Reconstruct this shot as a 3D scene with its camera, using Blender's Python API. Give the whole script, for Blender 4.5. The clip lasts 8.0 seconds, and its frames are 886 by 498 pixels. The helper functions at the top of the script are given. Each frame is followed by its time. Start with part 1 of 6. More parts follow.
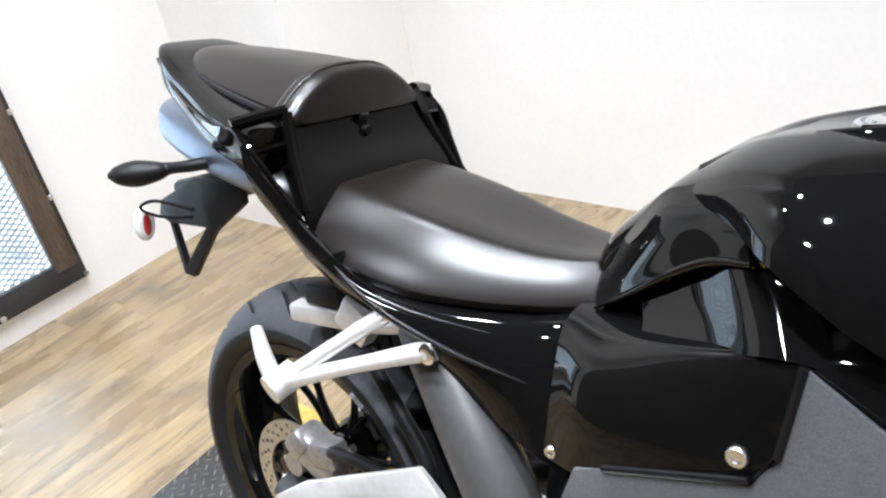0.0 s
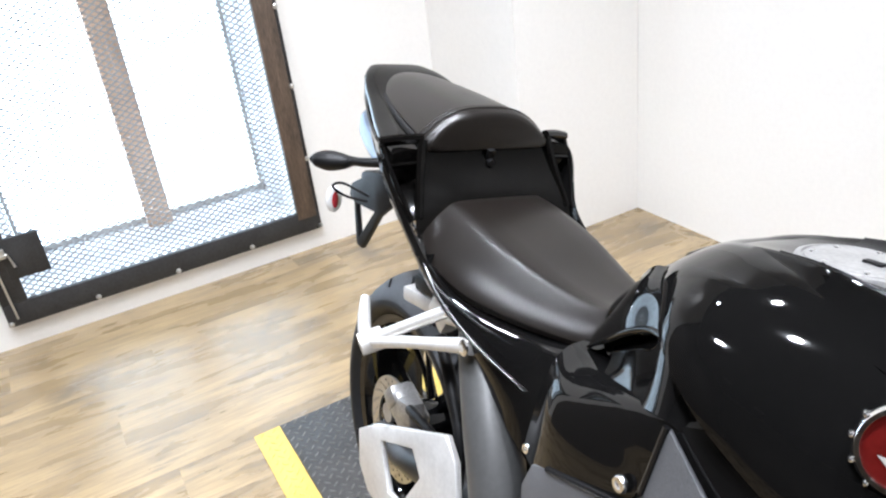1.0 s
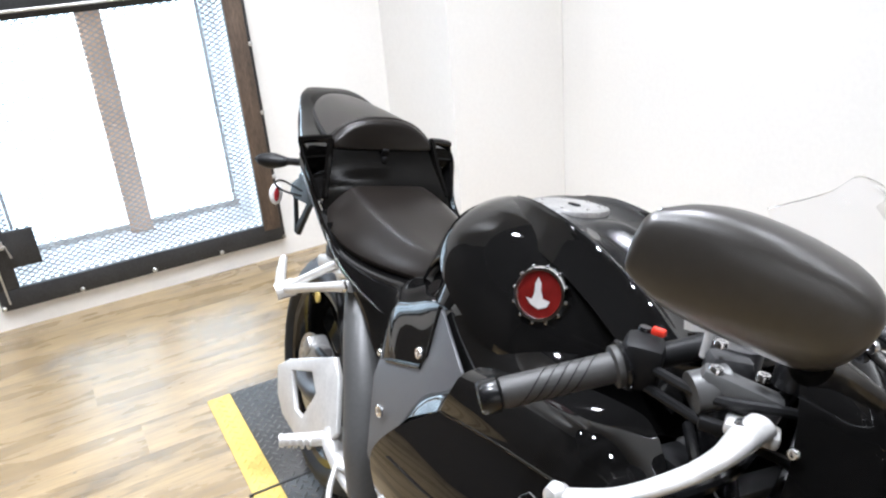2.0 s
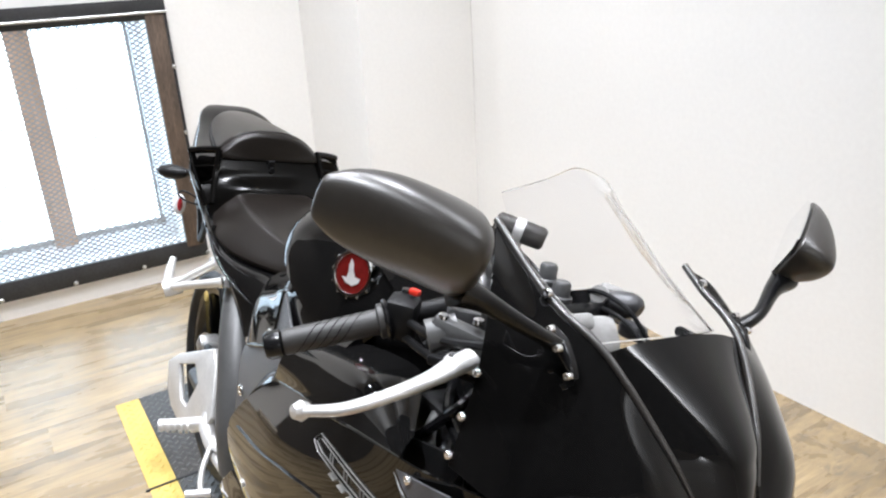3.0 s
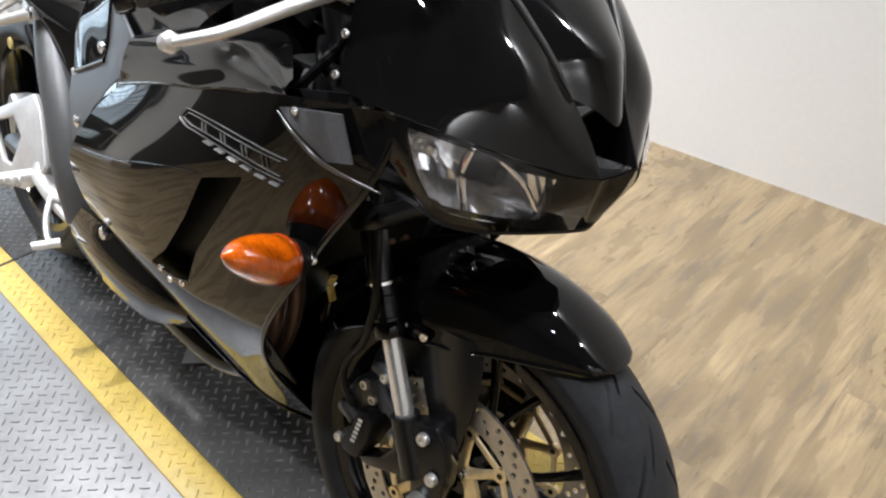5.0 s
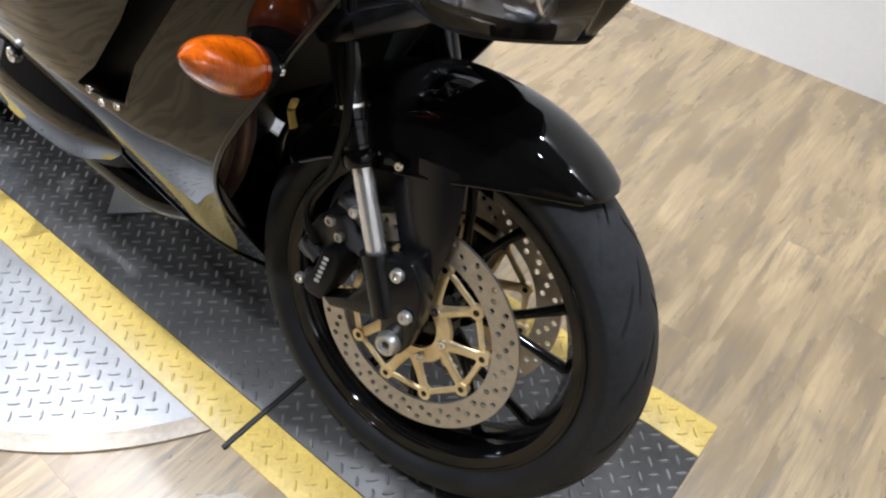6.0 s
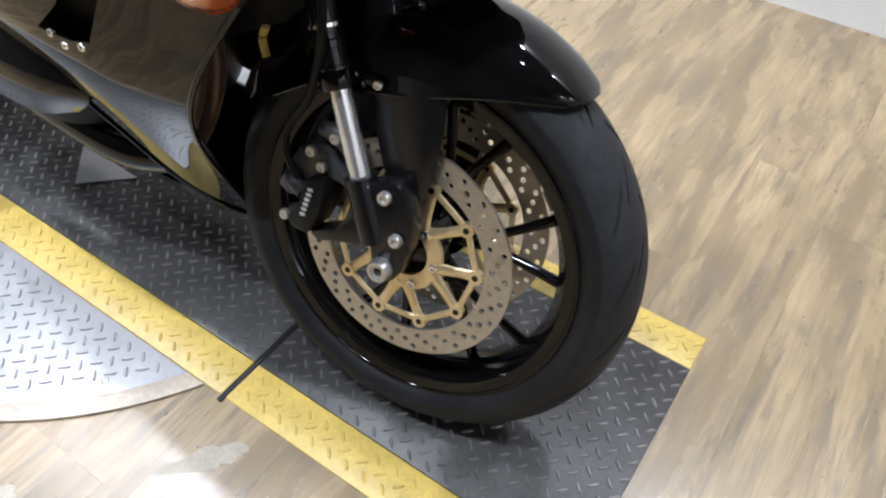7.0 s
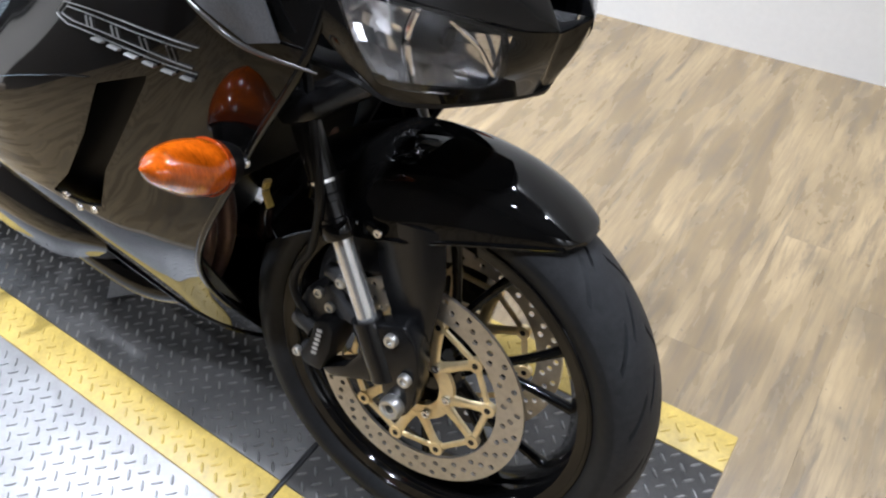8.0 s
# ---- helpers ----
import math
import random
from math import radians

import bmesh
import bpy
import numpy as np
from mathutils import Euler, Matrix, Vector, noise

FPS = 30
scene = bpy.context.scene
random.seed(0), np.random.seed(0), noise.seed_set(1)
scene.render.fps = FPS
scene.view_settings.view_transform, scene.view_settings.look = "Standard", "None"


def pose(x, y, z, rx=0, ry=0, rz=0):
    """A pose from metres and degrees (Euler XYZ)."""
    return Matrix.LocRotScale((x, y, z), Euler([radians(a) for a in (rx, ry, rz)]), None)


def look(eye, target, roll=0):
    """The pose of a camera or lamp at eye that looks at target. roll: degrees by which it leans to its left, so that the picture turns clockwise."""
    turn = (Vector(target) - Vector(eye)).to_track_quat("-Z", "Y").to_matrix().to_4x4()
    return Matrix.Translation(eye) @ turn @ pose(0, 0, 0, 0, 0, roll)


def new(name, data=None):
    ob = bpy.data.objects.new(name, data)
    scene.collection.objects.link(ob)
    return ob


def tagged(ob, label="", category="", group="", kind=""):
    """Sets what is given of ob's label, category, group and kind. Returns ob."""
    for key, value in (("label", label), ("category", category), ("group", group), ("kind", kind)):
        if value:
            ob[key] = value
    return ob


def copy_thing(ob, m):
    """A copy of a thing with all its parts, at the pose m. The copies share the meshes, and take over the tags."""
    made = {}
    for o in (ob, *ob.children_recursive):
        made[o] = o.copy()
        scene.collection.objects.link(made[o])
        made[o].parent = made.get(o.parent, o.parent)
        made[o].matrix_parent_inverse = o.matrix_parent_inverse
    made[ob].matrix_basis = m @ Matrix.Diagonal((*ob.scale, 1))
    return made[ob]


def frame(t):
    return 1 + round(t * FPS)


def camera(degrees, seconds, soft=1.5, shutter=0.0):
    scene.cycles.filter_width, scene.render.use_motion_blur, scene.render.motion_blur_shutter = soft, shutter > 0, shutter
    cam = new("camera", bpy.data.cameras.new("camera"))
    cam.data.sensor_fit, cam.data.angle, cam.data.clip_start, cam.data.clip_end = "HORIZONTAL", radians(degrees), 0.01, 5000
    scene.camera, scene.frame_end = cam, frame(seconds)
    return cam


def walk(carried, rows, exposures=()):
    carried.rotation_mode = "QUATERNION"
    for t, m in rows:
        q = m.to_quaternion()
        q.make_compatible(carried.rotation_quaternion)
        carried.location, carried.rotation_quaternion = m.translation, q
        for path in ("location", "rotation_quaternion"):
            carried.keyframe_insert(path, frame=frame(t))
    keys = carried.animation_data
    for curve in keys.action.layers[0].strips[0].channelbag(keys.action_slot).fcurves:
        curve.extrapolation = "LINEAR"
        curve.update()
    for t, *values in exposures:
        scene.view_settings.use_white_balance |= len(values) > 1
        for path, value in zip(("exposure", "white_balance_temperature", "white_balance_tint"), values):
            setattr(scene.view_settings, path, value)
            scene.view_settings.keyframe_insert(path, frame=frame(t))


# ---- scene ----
LENS = 61.37
cam = camera(LENS, 8.0, soft=2.2)
walk(cam, [
    (0.0, pose(0.7836, -0.4970, 1.2437, 59.725, 9.253, 36.564)),
    (0.5, pose(0.8705, -0.5351, 1.3156, 65.286, 6.280, 50.437)),
    (1.0, pose(1.0969, -0.4315, 1.3373, 63.128, 6.556, 60.160)),
    (1.2, pose(1.2018, -0.4339, 1.3352, 66.094, 7.827, 59.986)),
    (1.5, pose(1.3666, -0.4809, 1.3357, 66.096, 7.720, 59.882)),
    (1.7, pose(1.4456, -0.4805, 1.3534, 66.226, 5.975, 59.714)),
    (2.8, pose(1.7991, -0.3610, 1.3427, 67.537, 3.289, 61.004)),
    (3.0, pose(1.8098, -0.3770, 1.3410, 68.895, 3.083, 57.699)),
    (3.5, pose(1.8316, -0.4424, 1.3387, 68.525, 3.784, 47.934)),
    (4.0, pose(1.8362, -0.4792, 1.2806, 63.319, 1.522, 45.849)),
    (4.5, pose(1.8405, -0.4849, 1.2360, 59.032, 3.074, 44.618)),
    (5.0, pose(1.8347, -0.4796, 1.1754, 53.983, 1.158, 43.986)),
    (5.2, pose(1.8234, -0.4902, 1.1526, 51.935, 0.319, 43.237)),
    (6.3, pose(1.7567, -0.5272, 1.0603, 42.572, -3.107, 37.673)),
    (6.5, pose(1.7591, -0.5441, 1.0430, 42.133, -2.373, 36.637)),
    (7.0, pose(1.7774, -0.5641, 1.0345, 42.828, -1.831, 34.270)),
    (7.5, pose(1.7873, -0.5638, 1.0545, 42.259, -0.965, 33.425)),
    (8.0, pose(1.7680, -0.4669, 1.1213, 45.634, 2.662, 34.530)),
], exposures=[(0.0, 0.06, 6250, 10), (1.7, 0.08, 6250, 10), (3.0, -0.06, 6400, 10), (4.5, -0.15, 6500, 10), (5.2, -0.11, 6450, 10), (6.5, 0.02, 5980, 10), (8.0, 0.03, 5980, 10)])

# ---- world and light ----
world = bpy.data.worlds.new("world")
scene.world = world
world.use_nodes = True
wn = world.node_tree
sky = wn.nodes.new("ShaderNodeTexSky")
sky.sky_type = "NISHITA"
sky.sun_disc = False
sky.sun_elevation = radians(40)
sky.sun_rotation = radians(200)
wn.links.new(sky.outputs[0], wn.nodes["Background"].inputs[0])
wn.nodes["Background"].inputs[1].default_value = 0.12

# extents of the room: the cage wall, the long wall, and the walls out of view
X0, X1, Y0, Y1, ZC = -1.67, 6.2, -5.6, 1.566, 3.5
# ceiling downlights: (x, y, watts); the last four added unseen to brighten the walls
LAMPS = [(2.15, -0.8, 5), (1.2, -1.0, 29), (0.0, -0.3, 38), (-0.6, 0.65, 25), (0.8, 0.62, 29), (-0.75, -1.6, 38), (-1.0, -3.8, 18),
         (-0.4, -4.5, 16), (0.85, -4.2, 18), (1.5, -3.5, 18), (-1.35, 0.1, 12), (1.9, 1.42, 13), (3.1, 1.42, 30), (5.9, -0.9, 62), (5.9, -3.1, 52)]


def disk_lamp(name, p, size, watts, colour, aim=(0, 0, -1)):
    data = bpy.data.lights.new(name, "AREA")
    data.shape, data.size, data.energy, data.color = "DISK", size, watts, colour
    data.spread = radians(100)
    ob = new(name, data)
    ob.matrix_basis = look(p, Vector(p) + Vector(aim))
    return ob


for lx, ly, watts in LAMPS:
    disk_lamp("downlight_lamp", (lx, ly, ZC - 0.03), 0.11, watts, (0.965, 0.99, 1.05))


# ---- materials ----
def material(name, base, rough=0.5, metal=0.0, coat=0.0, vary=0.15, scale=8.0, fine=120.0, bump=0.0, bump_scale=200.0, tint=None, rough_vary=0.12, spread=0.0, stretch=(1, 1, 1), spec=0.5):
    m = bpy.data.materials.new(name)
    m.use_nodes = True
    nt = m.node_tree
    b = nt.nodes["Principled BSDF"]
    b.inputs["Metallic"].default_value = metal
    b.inputs["Coat Weight"].default_value = coat
    b.inputs["Coat Roughness"].default_value = 0.03
    b.inputs["Specular IOR Level"].default_value = spec
    tc = nt.nodes.new("ShaderNodeTexCoord")
    mp = nt.nodes.new("ShaderNodeMapping")
    mp.inputs["Scale"].default_value = stretch
    nt.links.new(tc.outputs["Object"], mp.inputs[0])
    where = mp.outputs[0]
    if spread:
        oi = nt.nodes.new("ShaderNodeObjectInfo")
        far = nt.nodes.new("ShaderNodeVectorMath")
        far.operation = "SCALE"
        far.inputs[0].default_value = (37.0, 91.0, 53.0)
        nt.links.new(oi.outputs["Random"], far.inputs["Scale"])
        both = nt.nodes.new("ShaderNodeVectorMath")
        nt.links.new(where, both.inputs[0])
        nt.links.new(far.outputs[0], both.inputs[1])
        where = both.outputs[0]
    n1 = nt.nodes.new("ShaderNodeTexNoise")
    n1.inputs["Scale"].default_value, n1.inputs["Detail"].default_value = scale, 6
    n2 = nt.nodes.new("ShaderNodeTexNoise")
    n2.inputs["Scale"].default_value, n2.inputs["Detail"].default_value = fine, 4
    nt.links.new(where, n1.inputs["Vector"])
    nt.links.new(where, n2.inputs["Vector"])
    add = nt.nodes.new("ShaderNodeMath")
    add.operation = "ADD"
    nt.links.new(n1.outputs[0], add.inputs[0])
    nt.links.new(n2.outputs[0], add.inputs[1])
    rng = nt.nodes.new("ShaderNodeMapRange")
    rng.inputs["From Min"].default_value, rng.inputs["From Max"].default_value = 0.6, 1.4
    nt.links.new(add.outputs[0], rng.inputs[0])
    mix = nt.nodes.new("ShaderNodeMix")
    mix.data_type = "RGBA"
    lo = [c * (1 - vary) for c in base]
    hi = [min(1, c * (1 + vary)) for c in (tint or base)]
    mix.inputs[6].default_value, mix.inputs[7].default_value = (*lo, 1), (*hi, 1)
    nt.links.new(rng.outputs[0], mix.inputs[0])
    col = mix.outputs[2]
    if spread:
        hsv = nt.nodes.new("ShaderNodeHueSaturation")
        mr = nt.nodes.new("ShaderNodeMapRange")
        mr.inputs["To Min"].default_value, mr.inputs["To Max"].default_value = 1 - spread, 1 + spread
        nt.links.new(oi.outputs["Random"], mr.inputs[0])
        nt.links.new(mr.outputs[0], hsv.inputs["Value"])
        nt.links.new(col, hsv.inputs["Color"])
        col = hsv.outputs[0]
    nt.links.new(col, b.inputs["Base Color"])
    rr = nt.nodes.new("ShaderNodeMapRange")
    rr.inputs["To Min"].default_value, rr.inputs["To Max"].default_value = max(0.01, rough * (1 - rough_vary)), min(1, rough * (1 + rough_vary))
    nt.links.new(n1.outputs[0], rr.inputs[0])
    nt.links.new(rr.outputs[0], b.inputs["Roughness"])
    if bump:
        n3 = nt.nodes.new("ShaderNodeTexNoise")
        n3.inputs["Scale"].default_value, n3.inputs["Detail"].default_value = bump_scale, 3
        nt.links.new(where, n3.inputs["Vector"])
        bp = nt.nodes.new("ShaderNodeBump")
        bp.inputs["Strength"].default_value, bp.inputs["Distance"].default_value = bump, 0.002
        nt.links.new(n3.outputs[0], bp.inputs["Height"])
        nt.links.new(bp.outputs[0], b.inputs["Normal"])
    return m


def clear(name, colour, rough=0.02, ior=1.45):
    m = bpy.data.materials.new(name)
    m.use_nodes = True
    b = m.node_tree.nodes["Principled BSDF"]
    b.inputs["Base Color"].default_value = (*colour, 1)
    b.inputs["Transmission Weight"].default_value = 1.0
    b.inputs["Roughness"].default_value = rough
    b.inputs["IOR"].default_value = ior
    return m


def glow(name, colour, strength):
    m = bpy.data.materials.new(name)
    m.use_nodes = True
    b = m.node_tree.nodes["Principled BSDF"]
    b.inputs["Base Color"].default_value = (0.8, 0.8, 0.8, 1)
    b.inputs["Emission Color"].default_value = (*colour, 1)
    b.inputs["Emission Strength"].default_value = strength
    return m


PAINT = material("black_paint", (0.0036, 0.0035, 0.0035), 0.035, vary=0.2, scale=4, rough_vary=0.4, spec=0.4)
# darker copy of the gloss black, low specular to dim the tail's wall reflections
TAILP = material("dimmed_tail_paint", (0.0025, 0.0023, 0.0021), 0.10, vary=0.2, scale=5, rough_vary=0.3, spec=0.16)
PLASTIC = material("black_plastic", (0.008, 0.008, 0.0085), 0.45, bump=0.12, bump_scale=900, vary=0.2, spec=0.17)
SATIN = material("satin_black", (0.006, 0.006, 0.0065), 0.24, vary=0.2, spec=0.4)
# darker rubber for beads and, as painted shade, for the tread grooves
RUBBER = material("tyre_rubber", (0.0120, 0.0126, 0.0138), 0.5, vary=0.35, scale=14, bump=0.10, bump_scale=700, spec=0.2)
TREADR = material("pale_tread_rubber", (0.022, 0.0226, 0.0242), 0.56, vary=0.3, scale=20, bump=0.2, bump_scale=500, spec=0.16)
# rear tread rubber, with the window's glare painted into its pale colour
GLARER = material("pale_glare_rubber", (0.055, 0.058, 0.064), 0.6, vary=0.3, scale=20, bump=0.2, bump_scale=500, spec=0.25)
GRIPR = material("grip_rubber", (0.030, 0.029, 0.028), 0.5, bump=0.2, bump_scale=600)
VINYL = material("seat_vinyl", (0.0065, 0.0049, 0.0039), 0.30, vary=0.25, scale=6, bump=0.04, bump_scale=900, spec=0.33, rough_vary=0.12)
SHELL = material("mirror_shell_plastic", (0.032, 0.029, 0.026), 0.33, vary=0.15, bump=0.08, bump_scale=1200, spec=0.8)
RIMB = material("rim_black", (0.003, 0.003, 0.0032), 0.06, vary=0.3, spec=0.34)
SILVER = material("silver_casting", (0.64, 0.63, 0.615), 0.40, metal=0.55, vary=0.12, scale=25, bump=0.1, bump_scale=500)
CHROME = material("bright_steel", (0.84, 0.84, 0.85), 0.2, metal=1.0, vary=0.1)
SLIDER = material("polished_fork_steel", (0.82, 0.82, 0.81), 0.17, metal=0.8, vary=0.1)
STEEL = material("disc_steel", (0.50, 0.48, 0.45), 0.33, metal=0.9, vary=0.15, scale=30)
GOLD = material("gold_anodised", (0.78, 0.64, 0.38), 0.36, metal=0.75, vary=0.12, scale=30)
CASTG = material("dark_grey_casting", (0.058, 0.058, 0.060), 0.4, metal=0.4, vary=0.25, bump=0.15, bump_scale=500)
PIPE = material("grey_pipe", (0.085, 0.085, 0.085), 0.42, metal=0.4, vary=0.12)
CARBON = material("grey_weave", (0.072, 0.073, 0.078), 0.42, vary=0.25, scale=300, fine=600, bump=0.3, bump_scale=900)
CAPM = material("brushed_cap_metal", (0.34, 0.335, 0.33), 0.38, metal=0.7, vary=0.3, scale=30, fine=200, bump=0.1, bump_scale=400)
BRIGHT = material("polished_chrome", (0.88, 0.88, 0.88), 0.05, metal=1.0, vary=0.05)
RED = material("red_enamel", (0.085, 0.006, 0.005), 0.25, spec=0.3, vary=0.2, scale=60)
REDP = material("red_plastic", (0.55, 0.03, 0.015), 0.35)
REFL = material("red_reflector", (0.45, 0.03, 0.04), 0.2, coat=0.5)
ORANGE = material("amber_lens", (0.43, 0.075, 0.0015), 0.10, coat=0.8, vary=0.5, scale=30, fine=160, stretch=(1, 3, 1))
AMBERIN = material("amber_shade", (0.35, 0.05, 0.005), 0.2, coat=1.0)
DECAL = material("grey_decal", (0.17, 0.167, 0.16), 0.35, metal=0.3)
WHITEP = material("white_print", (0.7, 0.7, 0.7), 0.5)
MUFF = material("muffler_steel", (0.22, 0.26, 0.33), 0.35, metal=0.9, vary=0.1)
LAMPB = material("lamp_reflector", (0.84, 0.84, 0.85), 0.10, metal=0.84, vary=0.25, scale=40)
SCREEN = clear("clear_screen", (0.97, 0.97, 0.98), 0.01, 1.2)
LENSG = clear("lamp_lens", (0.98, 0.98, 1.0), 0.01, 1.3)
WALLP = material("white_wall_paint", (0.86, 0.847, 0.82), 0.6, vary=0.03, scale=1.5, fine=60, bump=0.08, bump_scale=160)
CEILP = material("dark_ceiling_paint", (0.035, 0.034, 0.033), 0.8, vary=0.1)
DARKW = material("dark_brown_wall", (0.07, 0.06, 0.05), 0.7, vary=0.1)
def plank_material():
    """Vinyl wood: tan blotches, ashy patches along the plank, and sparse dark flecks."""
    m = bpy.data.materials.new("vinyl_plank")
    m.use_nodes = True
    nt = m.node_tree
    bs = nt.nodes["Principled BSDF"]
    tc = nt.nodes.new("ShaderNodeTexCoord")
    oi = nt.nodes.new("ShaderNodeObjectInfo")
    sc = nt.nodes.new("ShaderNodeVectorMath")
    sc.operation = "SCALE"
    sc.inputs[0].default_value = (37.0, 91.0, 53.0)
    nt.links.new(oi.outputs["Random"], sc.inputs["Scale"])
    off = nt.nodes.new("ShaderNodeVectorMath")
    nt.links.new(tc.outputs["Object"], off.inputs[0])
    nt.links.new(sc.outputs[0], off.inputs[1])

    def noise_at(stretch, scale, detail, rough=0.55):
        mp = nt.nodes.new("ShaderNodeMapping")
        mp.inputs["Scale"].default_value = stretch
        nt.links.new(off.outputs[0], mp.inputs[0])
        n = nt.nodes.new("ShaderNodeTexNoise")
        n.inputs["Scale"].default_value, n.inputs["Detail"].default_value, n.inputs["Roughness"].default_value = scale, detail, rough
        n.inputs["Distortion"].default_value = 0.35
        nt.links.new(mp.outputs[0], n.inputs["Vector"])
        return n

    def step(a, b, socket):
        m_ = nt.nodes.new("ShaderNodeMapRange")
        m_.interpolation_type = "SMOOTHSTEP"
        m_.inputs["From Min"].default_value, m_.inputs["From Max"].default_value = a, b
        nt.links.new(socket, m_.inputs[0])
        return m_.outputs[0]

    def blend(fac, lo, hi):
        mx = nt.nodes.new("ShaderNodeMix")
        mx.data_type = "RGBA"
        nt.links.new(fac, mx.inputs[0])
        for k, c in ((6, lo), (7, hi)):
            if isinstance(c, tuple):
                mx.inputs[k].default_value = (*c, 1)
            else:
                nt.links.new(c, mx.inputs[k])
        return mx.outputs[2]

    big = noise_at((6.0, 1.15, 1), 2.2, 5)
    grey = noise_at((14.0, 1.5, 1), 2.5, 7, 0.66)
    streak = noise_at((26, 1.6, 1), 4.0, 8, 0.66)
    fleck = noise_at((9, 6.5, 1), 9.0, 2)
    mould = noise_at((3.0, 2.2, 1), 1.2, 4, 0.6)
    wood = blend(step(0.30, 0.70, big.outputs[0]), (0.182, 0.131, 0.070), (0.350, 0.258, 0.141))
    grain = blend(step(0.40, 0.66, streak.outputs[0]), wood, (0.168, 0.121, 0.069))
    soft = nt.nodes.new("ShaderNodeMix")
    soft.data_type = "RGBA"
    soft.inputs[0].default_value = 0.7
    nt.links.new(wood, soft.inputs[6])
    nt.links.new(grain, soft.inputs[7])
    ashy = blend(step(0.48, 0.68, grey.outputs[0]), soft.outputs[2], (0.145, 0.110, 0.070))
    worn = blend(step(0.56, 0.74, mould.outputs[0]), ashy, (0.128, 0.100, 0.066))
    dots = blend(step(0.715, 0.75, fleck.outputs[0]), worn, (0.085, 0.062, 0.042))
    hsv = nt.nodes.new("ShaderNodeHueSaturation")
    vr = nt.nodes.new("ShaderNodeMapRange")
    vr.inputs["To Min"].default_value, vr.inputs["To Max"].default_value = 0.93, 1.04
    nt.links.new(oi.outputs["Random"], vr.inputs[0])
    nt.links.new(vr.outputs[0], hsv.inputs["Value"])
    nt.links.new(dots, hsv.inputs["Color"])
    nt.links.new(hsv.outputs[0], bs.inputs["Base Color"])
    rr = nt.nodes.new("ShaderNodeMapRange")
    rr.inputs["To Min"].default_value, rr.inputs["To Max"].default_value = 0.20, 0.36
    nt.links.new(big.outputs[0], rr.inputs[0])
    nt.links.new(rr.outputs[0], bs.inputs["Roughness"])
    bs.inputs["Specular IOR Level"].default_value = 0.75
    bp = nt.nodes.new("ShaderNodeBump")
    bp.inputs["Strength"].default_value, bp.inputs["Distance"].default_value = 0.08, 0.001
    nt.links.new(streak.outputs[0], bp.inputs["Height"])
    nt.links.new(bp.outputs[0], bs.inputs["Normal"])
    return m


PLANK = plank_material()
SCUFF = material("worn_grey_scuff", (0.275, 0.240, 0.185), 0.55, vary=0.3, scale=30, fine=200)
MATB = material("black_tread_plate", (0.042, 0.040, 0.038), 0.42, metal=0.35, vary=0.35, scale=12, fine=90, bump=0.15, bump_scale=300)
MIRRORM = material("mirror_silver", (0.9, 0.9, 0.9), 0.02, metal=1.0, vary=0.02)
BRONZE = material("heat_tinted_steel", (0.12, 0.07, 0.055), 0.35, metal=0.5, vary=0.3, scale=30)
MATY = material("yellow_safety_paint", (0.445, 0.320, 0.073), 0.45, vary=0.25, scale=18, fine=150, bump=0.1, bump_scale=300)
MATBT = material("worn_tread_marks", (0.21, 0.206, 0.20), 0.32, metal=0.6, vary=0.35, scale=12)
MATYT = material("worn_yellow_marks", (0.45, 0.322, 0.074), 0.36, vary=0.3, scale=18)
MATS = material("aluminium_tread_plate", (0.32, 0.32, 0.322), 0.34, metal=0.8, vary=0.12, scale=14, fine=120)
TRIMB = material("beige_trim", (0.36, 0.30, 0.23), 0.5, vary=0.25, scale=20)
WOODB = material("dark_stained_wood", (0.050, 0.036, 0.027), 0.55, vary=0.5, scale=5, fine=40, stretch=(6, 6, 0.8), tint=(0.105, 0.072, 0.05), bump=0.2, bump_scale=60)
# post's brown, paled to paint in the bloom of the window behind
POSTW = material("brown_post_wood", (0.60, 0.40, 0.29), 0.6, vary=0.3, scale=5, stretch=(6, 6, 0.8))
BLKS = material("black_steel", (0.03, 0.03, 0.031), 0.5, metal=0.2, vary=0.4, scale=10, bump=0.2, bump_scale=200)
MESHM = material("expanded_steel", (0.38, 0.375, 0.37), 0.45, metal=0.5, vary=0.2)
ZINC = material("zinc_bolt", (0.6, 0.6, 0.58), 0.35, metal=0.9)
LITPANE = glow("daylit_pane", (0.64, 0.83, 1.0), 7.0)
# recess lining greyed, so that the recess's shade is in the paint
GREYL = material("shaded_recess_paint", (0.52, 0.52, 0.53), 0.7, vary=0.15, scale=6)
# for parts behind the windscreen: its haze and glare painted in as pale grey
HAZEP = material("screen_haze_plastic", (0.24, 0.235, 0.225), 0.4, vary=0.2)


# ---- mesh helpers ----
def V(*a):
    return Vector(a)


def spline(pts, n):
    """n points along a smooth curve through pts (tuples of any length)."""
    p = [np.array(q, float) for q in pts]
    if len(p) == 2:
        return [p[0] + (p[1] - p[0]) * i / (n - 1) for i in range(n)]
    p = [2 * p[0] - p[1]] + p + [2 * p[-1] - p[-2]]
    out = []
    for i in range(n):
        s = i / (n - 1) * (len(p) - 3)
        k = min(int(s), len(p) - 4)
        t = s - k
        a, b, c, d = p[k:k + 4]
        out.append(0.5 * (2 * b + (c - a) * t + (2 * a - 5 * b + 4 * c - d) * t * t + (3 * b - a - 3 * c + d) * t ** 3))
    return out


